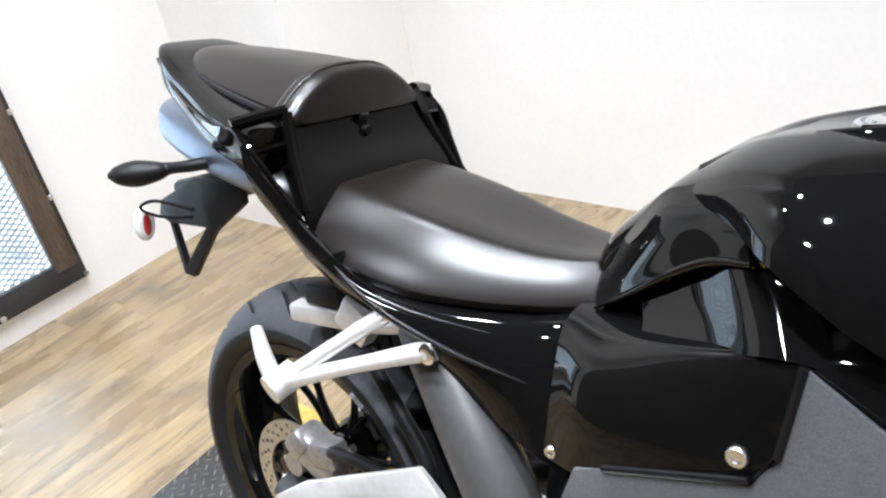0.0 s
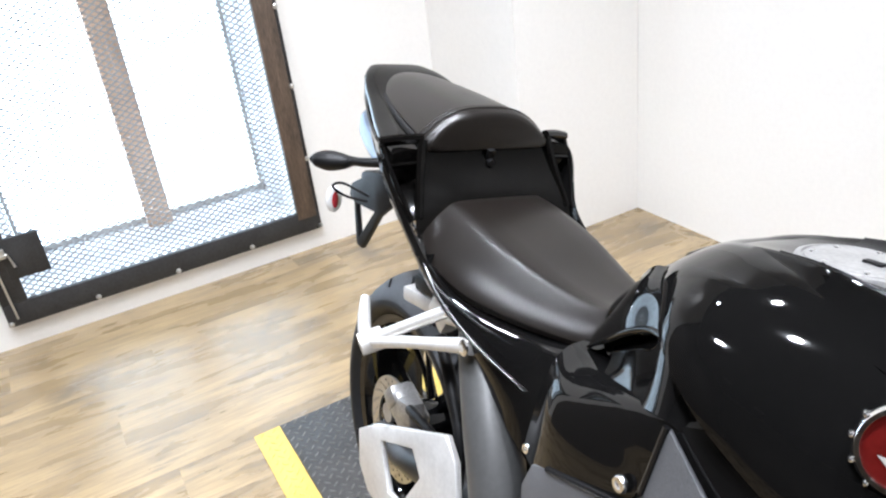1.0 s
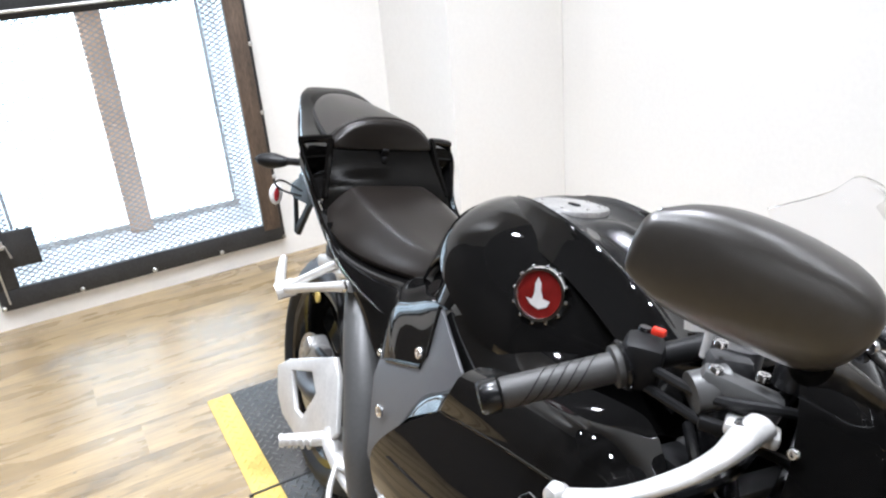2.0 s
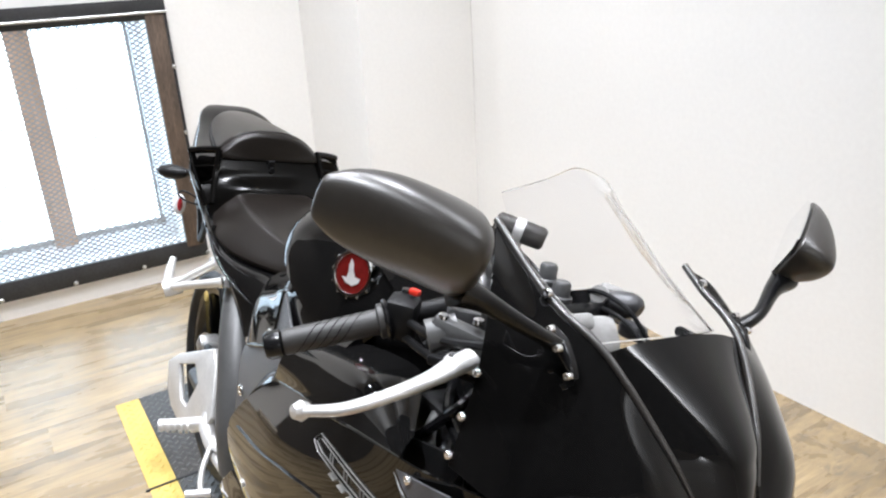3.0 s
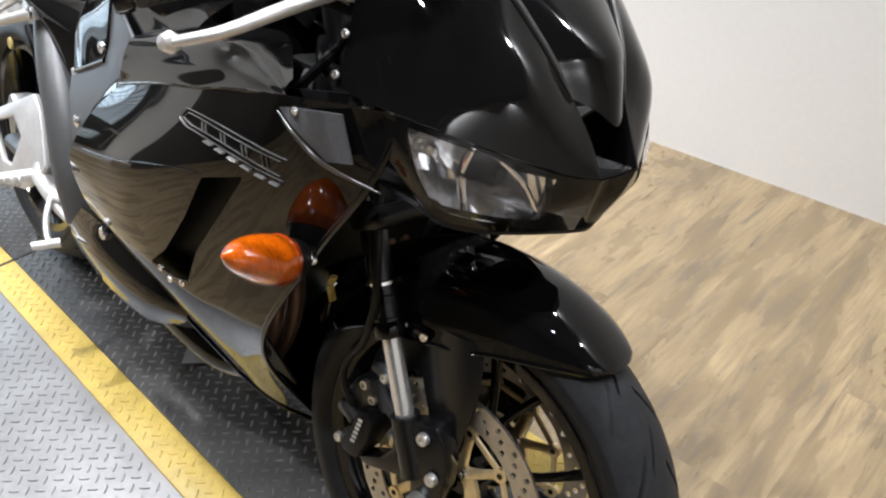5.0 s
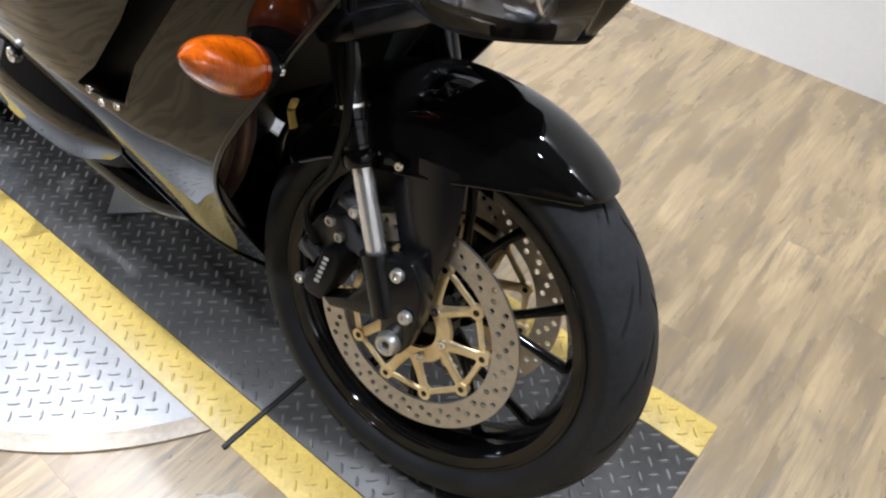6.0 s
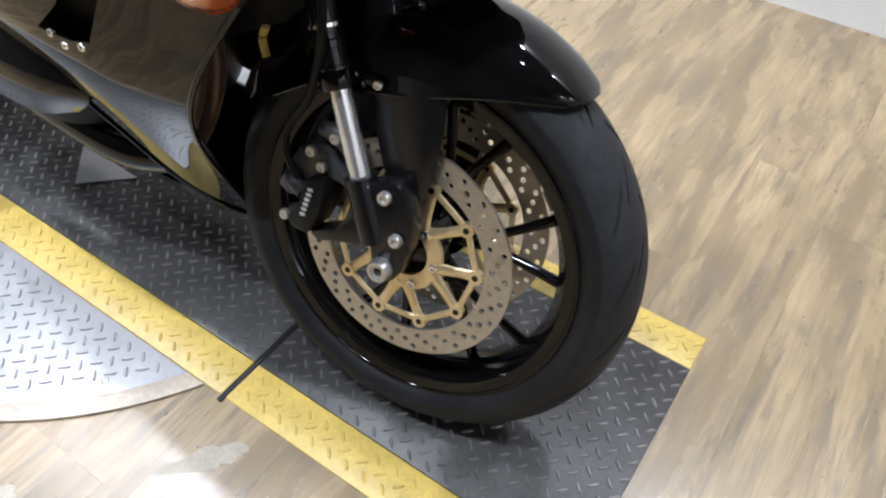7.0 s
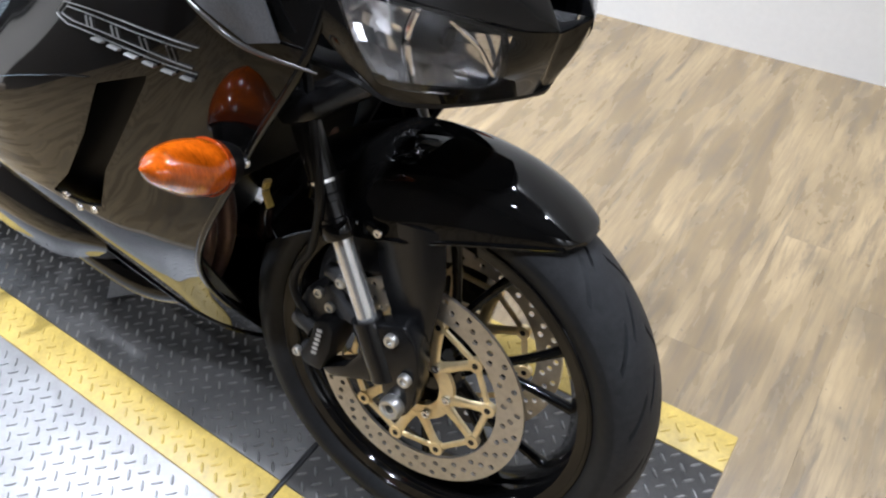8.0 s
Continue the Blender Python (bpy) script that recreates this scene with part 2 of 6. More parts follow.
def surface(net, nu, nv):
    rows = [spline(r, nv) for r in net]
    cols = [spline([r[j] for r in rows], nu) for j in range(nv)]
    return [[Vector(cols[j][i]) for j in range(nv)] for i in range(nu)]


def patch(net, nu=28, nv=24, thick=0.004, flip=False, keep=None, snap=None):
    """A thin shell over a smooth surface; flip mirrors it to the left side."""
    g = surface(net, nu, nv)
    bm = bmesh.new()
    s = -1 if flip else 1
    vs = [[bm.verts.new((p.x, p.y * s, p.z)) for p in row] for row in g]
    faces = []
    for i in range(nu - 1):
        for j in range(nv - 1):
            if keep and not keep((i + 0.5) / (nu - 1), (j + 0.5) / (nv - 1), (g[i][j] + g[i + 1][j + 1]) / 2):
                continue
            q = [vs[i][j], vs[i + 1][j], vs[i + 1][j + 1], vs[i][j + 1]]
            faces.append(bm.faces.new(q))
    bmesh.ops.delete(bm, geom=[v for v in bm.verts if not v.link_faces], context="VERTS")
    if snap:
        for v in [v for v in bm.verts if v.is_boundary]:
            best = None
            for k in range(len(snap)):
                p, q = Vector(snap[k]), Vector(snap[k - 1])
                w = Vector((v.co.x, v.co.z))
                f = max(0.0, min(1.0, (w - p).dot(q - p) / (q - p).length_squared))
                e = p + (q - p) * f
                if best is None or (e - w).length < best[0]:
                    best = ((e - w).length, e)
            if best[0] < 0.012:
                v.co.x, v.co.z = best[1]
    bmesh.ops.recalc_face_normals(bm, faces=bm.faces[:])
    bmesh.ops.solidify(bm, geom=bm.faces[:], thickness=thick)
    bmesh.ops.recalc_face_normals(bm, faces=bm.faces[:])
    return bm


def rings(loops, caps=True):
    bm = bmesh.new()
    rs = [[bm.verts.new(p) for p in lp] for lp in loops]
    n = len(rs[0])
    for a, b in zip(rs, rs[1:]):
        for k in range(n):
            bm.faces.new((a[k], a[(k + 1) % n], b[(k + 1) % n], b[k]))
    if caps:
        bm.faces.new(rs[0][::-1])
        bm.faces.new(rs[-1])
    bmesh.ops.recalc_face_normals(bm, faces=bm.faces[:])
    return bm


def hull(stations, n=36, cuts=30, p=2.4):
    """A body along x through stations (x, half width, bottom, widest height, top)."""
    loops = []
    for x, w, zb, zm, zt in spline(stations, cuts):
        lp = []
        for k in range(n):
            a = 2 * math.pi * k / n
            c, s = math.cos(a), math.sin(a)
            y = max(w, 0.001) * math.copysign(abs(c) ** (2 / p), c)
            h = abs(s) ** (2 / p)
            lp.append((x, y, zm + (zt - zm) * h if s > 0 else zm - (zm - zb) * h))
        loops.append(lp)
    return rings(loops)


def tube(pts, r, n=14, steps=0, flat=1.0, caps=True):
    """A round bar along a smooth path; r may be a list along it."""
    pts = [Vector(q) for q in (spline(pts, steps) if steps else pts)]
    rad = [q[0] for q in spline([(v,) for v in r], len(pts))] if isinstance(r, (list, tuple)) else [r] * len(pts)
    up = V(0, 0, 1)
    loops = []
    for i, q in enumerate(pts):
        d = (pts[min(i + 1, len(pts) - 1)] - pts[max(i - 1, 0)]).normalized()
        if abs(d.dot(up)) > 0.97:
            up = V(1, 0, 0)
        a = d.cross(up).normalized()
        b = a.cross(d).normalized()
        loops.append([q + a * rad[i] * math.cos(2 * math.pi * k / n) + b * rad[i] * flat * math.sin(2 * math.pi * k / n) for k in range(n)])
    return rings(loops, caps)


def lathe(profile, centre, n=48, axis="y"):
    """Revolves (radius, offset) pairs about an axis through centre; a closed profile."""
    bm = bmesh.new()
    c = Vector(centre)
    loops = []
    for k in range(n):
        a = 2 * math.pi * k / n
        lp = []
        for r, o in profile:
            u, v = r * math.cos(a), r * math.sin(a)
            lp.append(bm.verts.new(c + (V(u, o, v) if axis == "y" else V(u, v, o) if axis == "z" else V(o, u, v))))
        loops.append(lp)
    m = len(profile)
    for k in range(n):
        a, b = loops[k], loops[(k + 1) % n]
        for j in range(m):
            bm.faces.new((a[j], a[(j + 1) % m], b[(j + 1) % m], b[j]))
    bmesh.ops.recalc_face_normals(bm, faces=bm.faces[:])
    return bm


def box(centre, size, bev=0.003, rot=(0, 0, 0)):
    bm = bmesh.new()
    bmesh.ops.create_cube(bm, size=1.0)
    bmesh.ops.scale(bm, vec=size, verts=bm.verts[:])
    if bev:
        bmesh.ops.bevel(bm, geom=bm.edges[:], offset=min(bev, min(size) * 0.45), segments=2, affect="EDGES", profile=0.5)
    bmesh.ops.transform(bm, matrix=pose(*centre, *rot), verts=bm.verts[:])
    return bm


def plate(loops, thick, bev=0.0):
    """A flat plate with the outline loops[0] and holes loops[1:], extruded along its normal by thick."""
    bm = bmesh.new()
    edges = []
    for lp in loops:
        vs = [bm.verts.new(q) for q in lp]
        edges += [bm.edges.new((vs[k], vs[(k + 1) % len(vs)])) for k in range(len(vs))]
    if len(loops) == 1:
        bm.faces.new(vs)
    else:
        bmesh.ops.triangle_fill(bm, use_beauty=True, use_dissolve=False, edges=edges)
    bmesh.ops.recalc_face_normals(bm, faces=bm.faces[:])
    bm.normal_update()
    nrm = bm.faces[0].normal.copy()
    ex = bmesh.ops.extrude_face_region(bm, geom=bm.faces[:])
    bmesh.ops.translate(bm, vec=nrm * thick, verts=[g for g in ex["geom"] if isinstance(g, bmesh.types.BMVert)])
    bmesh.ops.recalc_face_normals(bm, faces=bm.faces[:])
    if bev:
        rim = [e for e in bm.edges if len(e.link_faces) == 2 and e.calc_face_angle(0) > 0.6]
        bmesh.ops.bevel(bm, geom=rim, offset=bev, segments=2, affect="EDGES", profile=0.5)
    return bm


def join(*bms):
    me = bpy.data.meshes.new("tmp")
    out = bmesh.new()
    for b in bms:
        b.to_mesh(me)
        out.from_mesh(me)
        b.free()
    bpy.data.meshes.remove(me)
    return out


def part(name, bm, mat, parent, label="", sharp=40):
    me = bpy.data.meshes.new(name)
    bm.to_mesh(me)
    bm.free()
    me.materials.append(mat)
    for f in me.polygons:
        f.use_smooth = True
    me.set_sharp_from_angle(angle=radians(sharp))
    ob = new(name, me)
    if parent is not None:
        ob.parent = parent
    if label:
        ob["label"] = label
    return ob


def thing(name, bm, mat, label, category, kind="", group="", sharp=40):
    return tagged(part(name, bm, mat, None, sharp=sharp), label, category, group, kind)


# ---- the room ----
T = 0.15


def slab(name, lo, hi, mat, label, category="wall"):
    c = [(a + b) / 2 for a, b in zip(lo, hi)]
    return thing(name, box(c, [b - a for a, b in zip(lo, hi)], 0), mat, label, category, "structure")


# the cage opening in the end wall
CY0, CY1, CZ0, CZ1, DEEP = -0.70, 0.31, 0.16, 1.19, 0.44


def end_wall():
    ye = -1.05
    dark = box((X0 - T / 2, (Y0 + ye) / 2, ZC / 2), (T, ye - Y0, ZC), 0)
    bm = join(box((X0 - T / 2, (ye + CY0) / 2, ZC / 2), (T, CY0 - ye, ZC), 0),
              box((X0 - T / 2, (CY1 + Y1) / 2, ZC / 2), (T, Y1 - CY1, ZC), 0),
              box((X0 - T / 2, (CY0 + CY1) / 2, CZ0 / 2), (T, CY1 - CY0, CZ0), 0),
              box((X0 - T / 2, (CY0 + CY1) / 2, (CZ1 + ZC) / 2), (T, CY1 - CY0, ZC - CZ1), 0))
    thing("wall_west", bm, WALLP, "off-white painted wall with a caged opening", "wall", "structure")
    thing("wall_west_end", dark, DARKW, "plain dark brown painted wall beside the cage", "wall", "structure")


end_wall()
slab("wall_column", (X0 + 0.002, 1.01, 0), (-1.05, Y1 - 0.002, ZC), WALLP, "boxed-out white painted wall corner")
slab("wall_north", (X0 - T, Y1, 0), (X1 + T, Y1 + T, ZC), WALLP, "long off-white painted wall behind the motorcycle")
slab("wall_east", (X1, Y0, 0), (X1 + T, Y1, ZC), WALLP, "plain off-white painted wall")
slab("ceiling", (X0 - T, Y0 - T, ZC), (X1 + T, Y1 + T, ZC + T), CEILP, "plain dark ceiling with round downlights", "ceiling")


slab("wall_south", (X0 - T, Y0 - T, 0), (X1 + T, Y0, ZC), DARKW, "plain dark brown painted wall")

# the lined recess behind the cage, closed by a daylit pane
ym, zm = (CY0 + CY1) / 2, (CZ0 + CZ1) / 2
xa, xb = X0 - DEEP, X0 - T
xm, xl = (xa + xb) / 2, xb - xa
lining = join(box((xm, ym, CZ0 - 0.02), (xl, CY1 - CY0 + 0.08, 0.04), 0), box((xm, ym, CZ1 + 0.02), (xl, CY1 - CY0 + 0.08, 0.04), 0),
              box((xm, CY0 - 0.02, zm), (xl, 0.04, CZ1 - CZ0), 0), box((xm, CY1 + 0.02, zm), (xl, 0.04, CZ1 - CZ0), 0))
thing("window_reveal", lining, GREYL, "lined recess behind the steel cage, its shade painted in grey", "reveal", "structure")
win = thing("window_1", box((xa - 0.02, ym, zm), (0.03, CY1 - CY0 + 0.08, CZ1 - CZ0 + 0.08), 0), LITPANE, "bright daylit frosted window pane behind the cage", "window", "structure")
for nm, c, d in (("bottom_bar", (xa + 0.012, ym, CZ0 + 0.016), (0.024, CY1 - CY0, 0.022)), ("side_bar", (xa + 0.012, CY1 - 0.013, zm), (0.022, 0.016, CZ1 - CZ0)), ("side_bar", (xa + 0.012, CY0 + 0.013, zm), (0.022, 0.016, CZ1 - CZ0)), ("top_bar", (xa + 0.012, ym, CZ1 - 0.014), (0.024, CY1 - CY0, 0.026))):
    part(nm, box(c, d, 0.002), MESHM, win, "dark grey window frame bar")
post = thing("wooden_post", box((xa + 0.05, -0.165, zm), (0.09, 0.10, CZ1 - CZ0), 0.004), POSTW, "reddish brown wooden post standing in the window recess", "post")


# the cage door: bars, expanded mesh, bolts and latch
def cage():
    root = tagged(new("cage_door"), "black steel cage door with diamond mesh and dark wood strip", "cage door")
    x = X0 + 0.014
    fw = 0.085
    y0, y1, z0, z1 = CY0 - 0.08, CY1 + 0.088, CZ0 - 0.07, CZ1 + 0.07
    part("bottom_rail", box((x, (y0 + y1) / 2, z0 + fw / 2), (0.024, y1 - y0, fw), 0.003), BLKS, root, "scuffed black steel rail")
    part("top_rail", box((x, (y0 + y1) / 2, z1 - fw / 2), (0.024, y1 - y0, fw), 0.003), BLKS, root)
    part("left_stile", box((x, y0 + fw / 2, (z0 + z1) / 2), (0.024, fw, z1 - z0 - 2 * fw), 0.003), BLKS, root)
    part("right_stile", box((x, y1 - 0.007, (z0 + z1) / 2), (0.026, 0.014, z1 - z0 - 2 * fw), 0.003), BLKS, root)
    part("wood_strip", box((x + 0.003, y1 - 0.0525, (z0 + z1) / 2), (0.03, 0.077, z1 - z0 - 2 * fw + 0.05), 0.004), WOODB, root, "dark brown stained wood strip")
    part("top_bar", tube([(x + 0.02, y0, z1 - 0.055), (x + 0.02, y1, z1 - 0.055)], 0.006), ZINC, root, "bright steel rod")
    for k in range(5):
        for yy, zz in ((y1 - 0.006, z0 + 0.012 + 0.291 * k), (y1 - 0.006 - 0.291 * k, z0 + 0.012)):
            if zz < z1 and (k or yy > y1 - 0.01):
                part("bolt", lathe([(0.0002, 0), (0.0002, 0.007), (0.006, 0.006), (0.010, 0.002), (0.010, 0)], (x + 0.012, yy, zz), 12, "x"), ZINC, root)
    # expanded metal: strands in two slanting families, wavy diamonds
    bm = bmesh.new()
    py, pz, r = 0.034, 0.0105, 0.0023

    def strand(a, b):
        d = Vector(b) - Vector(a)
        n = d.cross(V(1, 0, 0)).normalized() * r
        o = V(0.0015, 0, 0)
        q = [Vector(a) - n - o, Vector(a) + n - o, Vector(a) + n + o, Vector(a) - n + o]
        vs = [bm.verts.new(p) for p in q] + [bm.verts.new(p + d) for p in q]
        for k in range(4):
            bm.faces.new((vs[k], vs[(k + 1) % 4], vs[4 + (k + 1) % 4], vs[4 + k]))
    ny, nz = int((CY1 - CY0 + 0.02) / py), int((CZ1 - CZ0 + 0.04) / pz)
    for j in range(nz):
        for i in range(ny):
            y = CY0 - 0.01 + i * py + (py / 2 if j % 2 else 0)
            z = CZ0 - 0.02 + j * pz
            strand((x - 0.006, y, z), (x - 0.006, y + py / 2, z + pz))
            strand((x - 0.006, y, z), (x - 0.006, y - py / 2, z + pz))
    m = part("mesh", bm, MESHM, root, "diamond-pattern expanded steel mesh")
    m["kind"] = "stuff"
    latch = part("latch_plate", box((x + 0.004, -0.655, 0.335), (0.02, 0.13, 0.15), 0.003), BLKS, root, "square black latch plate")
    part("hasp", box((x + 0.024, -0.74, 0.365), (0.012, 0.07, 0.035), 0.003), ZINC, latch, "bright zinc hasp")
    part("bolt_bar", tube([(x + 0.028, -0.80, 0.36), (x + 0.028, -0.70, 0.36), (x + 0.028, -0.69, 0.31)], 0.005), ZINC, latch, "bent steel latch rod")
    part("drop_rod", tube([(x + 0.02, -0.745, 0.12), (x + 0.02, -0.77, 1.2)], 0.004), ZINC, root)
    return root


cage()
thing("baseboard", box((X0 + 0.05, -0.97, 0.035), (0.09, 0.2, 0.07), 0.004), TRIMB, "short piece of wooden baseboard by the cage", "baseboard", "structure")

# ceiling downlights, with fittings at the four added wall lamps too
lamp0 = None
for lx, ly, watts in LAMPS:
    if lamp0 is None:
        lamp0 = thing("downlight", lathe([(0.100, -0.012), (0.103, 0), (0.082, 0), (0.082, -0.012)], (0, 0, ZC), 24, "z"), WHITEP, "small round white ceiling downlight", "lamp", group="ceiling downlights")
        lamp0.matrix_basis = pose(lx, ly, 0)
    else:
        copy_thing(lamp0, pose(lx, ly, 0))


# ---- the lift platform and its turntable ----
PX0, PX1, PYN, PYF, STRIP = -0.643, 1.752, -0.220, 0.336, 0.075
JOINTS = (-0.115, 1.163)
TOP = 0.004


def lozenges(bm, spots, size=0.0225, z=TOP, high=0.0024):
    """Raised tread marks, turned this way and that."""
    for (x, y, a) in spots:
        c, s = math.cos(a), math.sin(a)
        L, W, H = size / 2, size * 0.125, high
        lo = [(L, 0), (L * 0.5, W), (-L * 0.5, W), (-L, 0), (-L * 0.5, -W), (L * 0.5, -W)]
        hi = [(L * 0.75, 0), (L * 0.4, W * 0.3), (-L * 0.4, W * 0.3), (-L * 0.75, 0), (-L * 0.4, -W * 0.3), (L * 0.4, -W * 0.3)]
        a0 = [bm.verts.new((x + c * u - s * v, y + s * u + c * v, z - 0.0002)) for u, v in lo]
        a1 = [bm.verts.new((x + c * u - s * v, y + s * u + c * v, z + H)) for u, v in hi]
        for k in range(6):
            bm.faces.new((a0[k], a0[(k + 1) % 6], a1[(k + 1) % 6], a1[k]))
        bm.faces.new(a1)


def tread(x0, x1, y0, y1, pitch=0.0235, edge=0.005):
    """Places of the marks: a slanting square grid, each mark's tip towards its neighbour's middle."""
    out = []
    h = pitch / math.sqrt(2)
    n = int(4 / pitch)
    for i in range(-n, n):
        for j in range(-n, n):
            x, y = (i - j) * h, (i + j) * h
            if x0 + edge < x < x1 - edge and y0 + edge < y < y1 - edge:
                out.append((x, y, math.pi / 4 if (i + j) % 2 else -math.pi / 4))
    return out


def deck(name, x0, x1, y0, y1, mat, parent, label="", worn=None):
    b = part(name, box(((x0 + x1) / 2, (y0 + y1) / 2, TOP / 2 - 0.004), (x1 - x0, y1 - y0, TOP + 0.008), 0.0015), mat, parent, label)
    bm = bmesh.new()
    lozenges(bm, tread(x0, x1, y0, y1), high=0.0016 if mat is MATY else 0.0024)
    t = part("tread_pattern", bm, worn or mat, b)
    t["kind"] = "stuff"
    return b


plat = tagged(new("lift_platform"), "black tread-plate lift platform with yellow painted edges", "lift platform")
cuts = [PX0, *JOINTS, PX1]
for k in range(3):
    a, b = cuts[k] + (0.005 if k else 0), cuts[k + 1] - (0.005 if k < 2 else 0)
    deck("deck_plate", a, b, PYN + STRIP + 0.001, PYF - STRIP - 0.001, MATB, plat, "", MATBT)
    deck("edge_strip", a, b, PYN, PYN + STRIP, MATY, plat, "yellow painted tread edge", MATYT)
    deck("edge_strip", a, b, PYF - STRIP, PYF, MATY, plat, "yellow painted tread edge", MATYT)
for jx in JOINTS:
    part("joint_strip", box((jx, (PYN + PYF) / 2, 0.002), (0.009, PYF - PYN + 0.02, 0.007), 0.002), PLASTIC, plat, "black rubber strip in the joint")

part("paint_scratch", tube([(1.571, 0.099, 0.0060), (1.591, 0.098, 0.0060), (1.610, 0.107, 0.0060)], 0.0022, 6, 8, 0.3), WHITEP, plat, "white paint scratch on the plate")

TC, TR = (0.537, 0.100), 0.636
turn = tagged(new("turntable"), "round bright aluminium tread plate with a beige rim", "turntable")
for side in (-1, 1):
    yy = PYN - 0.002 if side < 0 else PYF + 0.002
    a0 = math.asin((yy - TC[1]) / TR)
    a1 = math.pi - a0
    if side < 0:
        a0, a1 = -math.pi - a0, a0
    lp = [(TC[0] + TR * math.cos(a0 + (a1 - a0) * k / 60), TC[1] + TR * math.sin(a0 + (a1 - a0) * k / 60), 0.0) for k in range(61)]
    disc = part("tread_plate", plate([lp], 0.003), MATS, turn, "bright aluminium tread plate")
    bm = bmesh.new()
    spots = [(x, y, a) for x, y, a in tread(TC[0] - TR, TC[0] + TR, TC[1] - TR, TC[1] + TR, 0.0245)
             if (x - TC[0]) ** 2 + (y - TC[1]) ** 2 < (TR - 0.02) ** 2 and (y - yy) * side > 0.015]
    lozenges(bm, spots, 0.0225, 0.003, 0.0018)
    t = part("tread_pattern", bm, MATS, disc)
    t["kind"] = "stuff"
    ro = TR + 0.033
    b0 = math.asin((yy - TC[1]) / ro)
    b1 = math.pi - b0
    if side < 0:
        b0, b1 = -math.pi - b0, b0
    out = [(TC[0] + ro * math.cos(b0 + (b1 - b0) * k / 60), TC[1] + ro * math.sin(b0 + (b1 - b0) * k / 60), 0.0) for k in range(61)]
    inn = [(TC[0] + (TR + 0.001) * math.cos(a0 + (a1 - a0) * k / 60), TC[1] + (TR + 0.001) * math.sin(a0 + (a1 - a0) * k / 60), 0.0) for k in range(61)]
    part("rim", plate([out + inn[::-1]], 0.006, 0.001), TRIMB, turn, "worn beige rim")
    for k in range(5):
        a = a0 + (a1 - a0) * (k + 0.7) / 5.2
        part("rivet", lathe([(0.0002, 0), (0.0002, 0.004), (0.004, 0.003), (0.006, 0)], (TC[0] + (TR - 0.025) * math.cos(a), TC[1] + (TR - 0.025) * math.sin(a), 0.003), 10, "z"), ZINC, turn)
thing("hatch_plate", plate([[(0.485, 0.046, TOP + 0.001), (0.573, -0.043, TOP + 0.001), (0.658, 0.041, TOP + 0.001)]], 0.003), MATS, "small three-cornered aluminium plate lying under the motorcycle", "plate")
# ---- the motorcycle, in its own frame: x ahead, y to its left, z up ----
LEAN, YAW, STEER = -12.86, -1.73, 6.52
RAKE = radians(23.5)
AXIS = V(-math.sin(RAKE), 0, math.cos(RAKE))
HEAD = V(1.473, 0, 0)
ST = Matrix.Translation(HEAD) @ Matrix.Rotation(radians(STEER), 4, AXIS) @ Matrix.Translation(-HEAD)
bike = tagged(new("motorcycle"), "glossy black sport motorcycle leaning on its stand on the platform", "motorcycle")
bike.matrix_basis = pose(0, 0, 0.006) @ pose(0, 0, 0, 0, 0, YAW) @ pose(0, 0, 0, LEAN)


def steered(bm):
    bmesh.ops.transform(bm, matrix=ST, verts=bm.verts[:])
    return bm


def bolt(p, r, axis, mat, parent, name="bolt", head=0.006, steer=False):
    s = -1 if axis == "y" else 1
    bm = lathe([(0.0003, 0), (0.0003, s * head * 0.6), (r * 0.45, s * head * 0.6), (r * 0.5, s * head), (r * 0.85, s * head), (r, s * head * 0.7), (r, 0)], p, 18, axis)
    return part(name, steered(bm) if steer else bm, mat, parent)


def tyre(centre, rad, half, bead, beadw, n, slots, steer=False):
    """Tyre with sloping tread grooves pressed into the crown."""
    prof = [(bead, -beadw), (bead + 0.008, -beadw - 0.008), (bead + 0.016, -half + 0.0025), (bead + 0.024, -half)]
    m = 60
    for k in range(1, m):
        a = math.pi * k / m
        prof.append((bead + 0.024 + (rad - bead - 0.024) * math.sin(a), -half * math.cos(a)))
    prof += [(r, -o) for r, o in prof[3::-1]] + [(bead - 0.004, beadw - 0.008), (bead - 0.004, -beadw + 0.008)]
    bm = bmesh.new()
    c = Vector(centre)
    loops, sunk = [], set()
    cell = n // slots
    for i in range(n):
        lp = []
        for r, o in prof:
            s = abs(o) / half
            th = 2 * math.pi * i / n - 1.45 * 2 * math.pi / slots * min(s, 1.0)
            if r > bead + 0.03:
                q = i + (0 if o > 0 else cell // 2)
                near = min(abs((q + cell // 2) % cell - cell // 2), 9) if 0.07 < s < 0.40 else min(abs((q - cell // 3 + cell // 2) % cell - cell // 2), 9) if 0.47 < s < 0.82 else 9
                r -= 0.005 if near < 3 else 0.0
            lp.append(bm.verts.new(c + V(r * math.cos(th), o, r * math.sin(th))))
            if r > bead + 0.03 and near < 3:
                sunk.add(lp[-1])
        loops.append(lp)
    k = len(prof)
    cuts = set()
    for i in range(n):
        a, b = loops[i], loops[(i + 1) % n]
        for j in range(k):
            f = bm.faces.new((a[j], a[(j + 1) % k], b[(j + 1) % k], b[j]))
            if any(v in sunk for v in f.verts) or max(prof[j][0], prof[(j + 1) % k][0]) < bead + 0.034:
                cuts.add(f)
    # groove faces get the darker rubber: their shade is put into the colour
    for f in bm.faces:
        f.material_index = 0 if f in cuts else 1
    bmesh.ops.recalc_face_normals(bm, faces=bm.faces[:])
    return steered(bm) if steer else bm


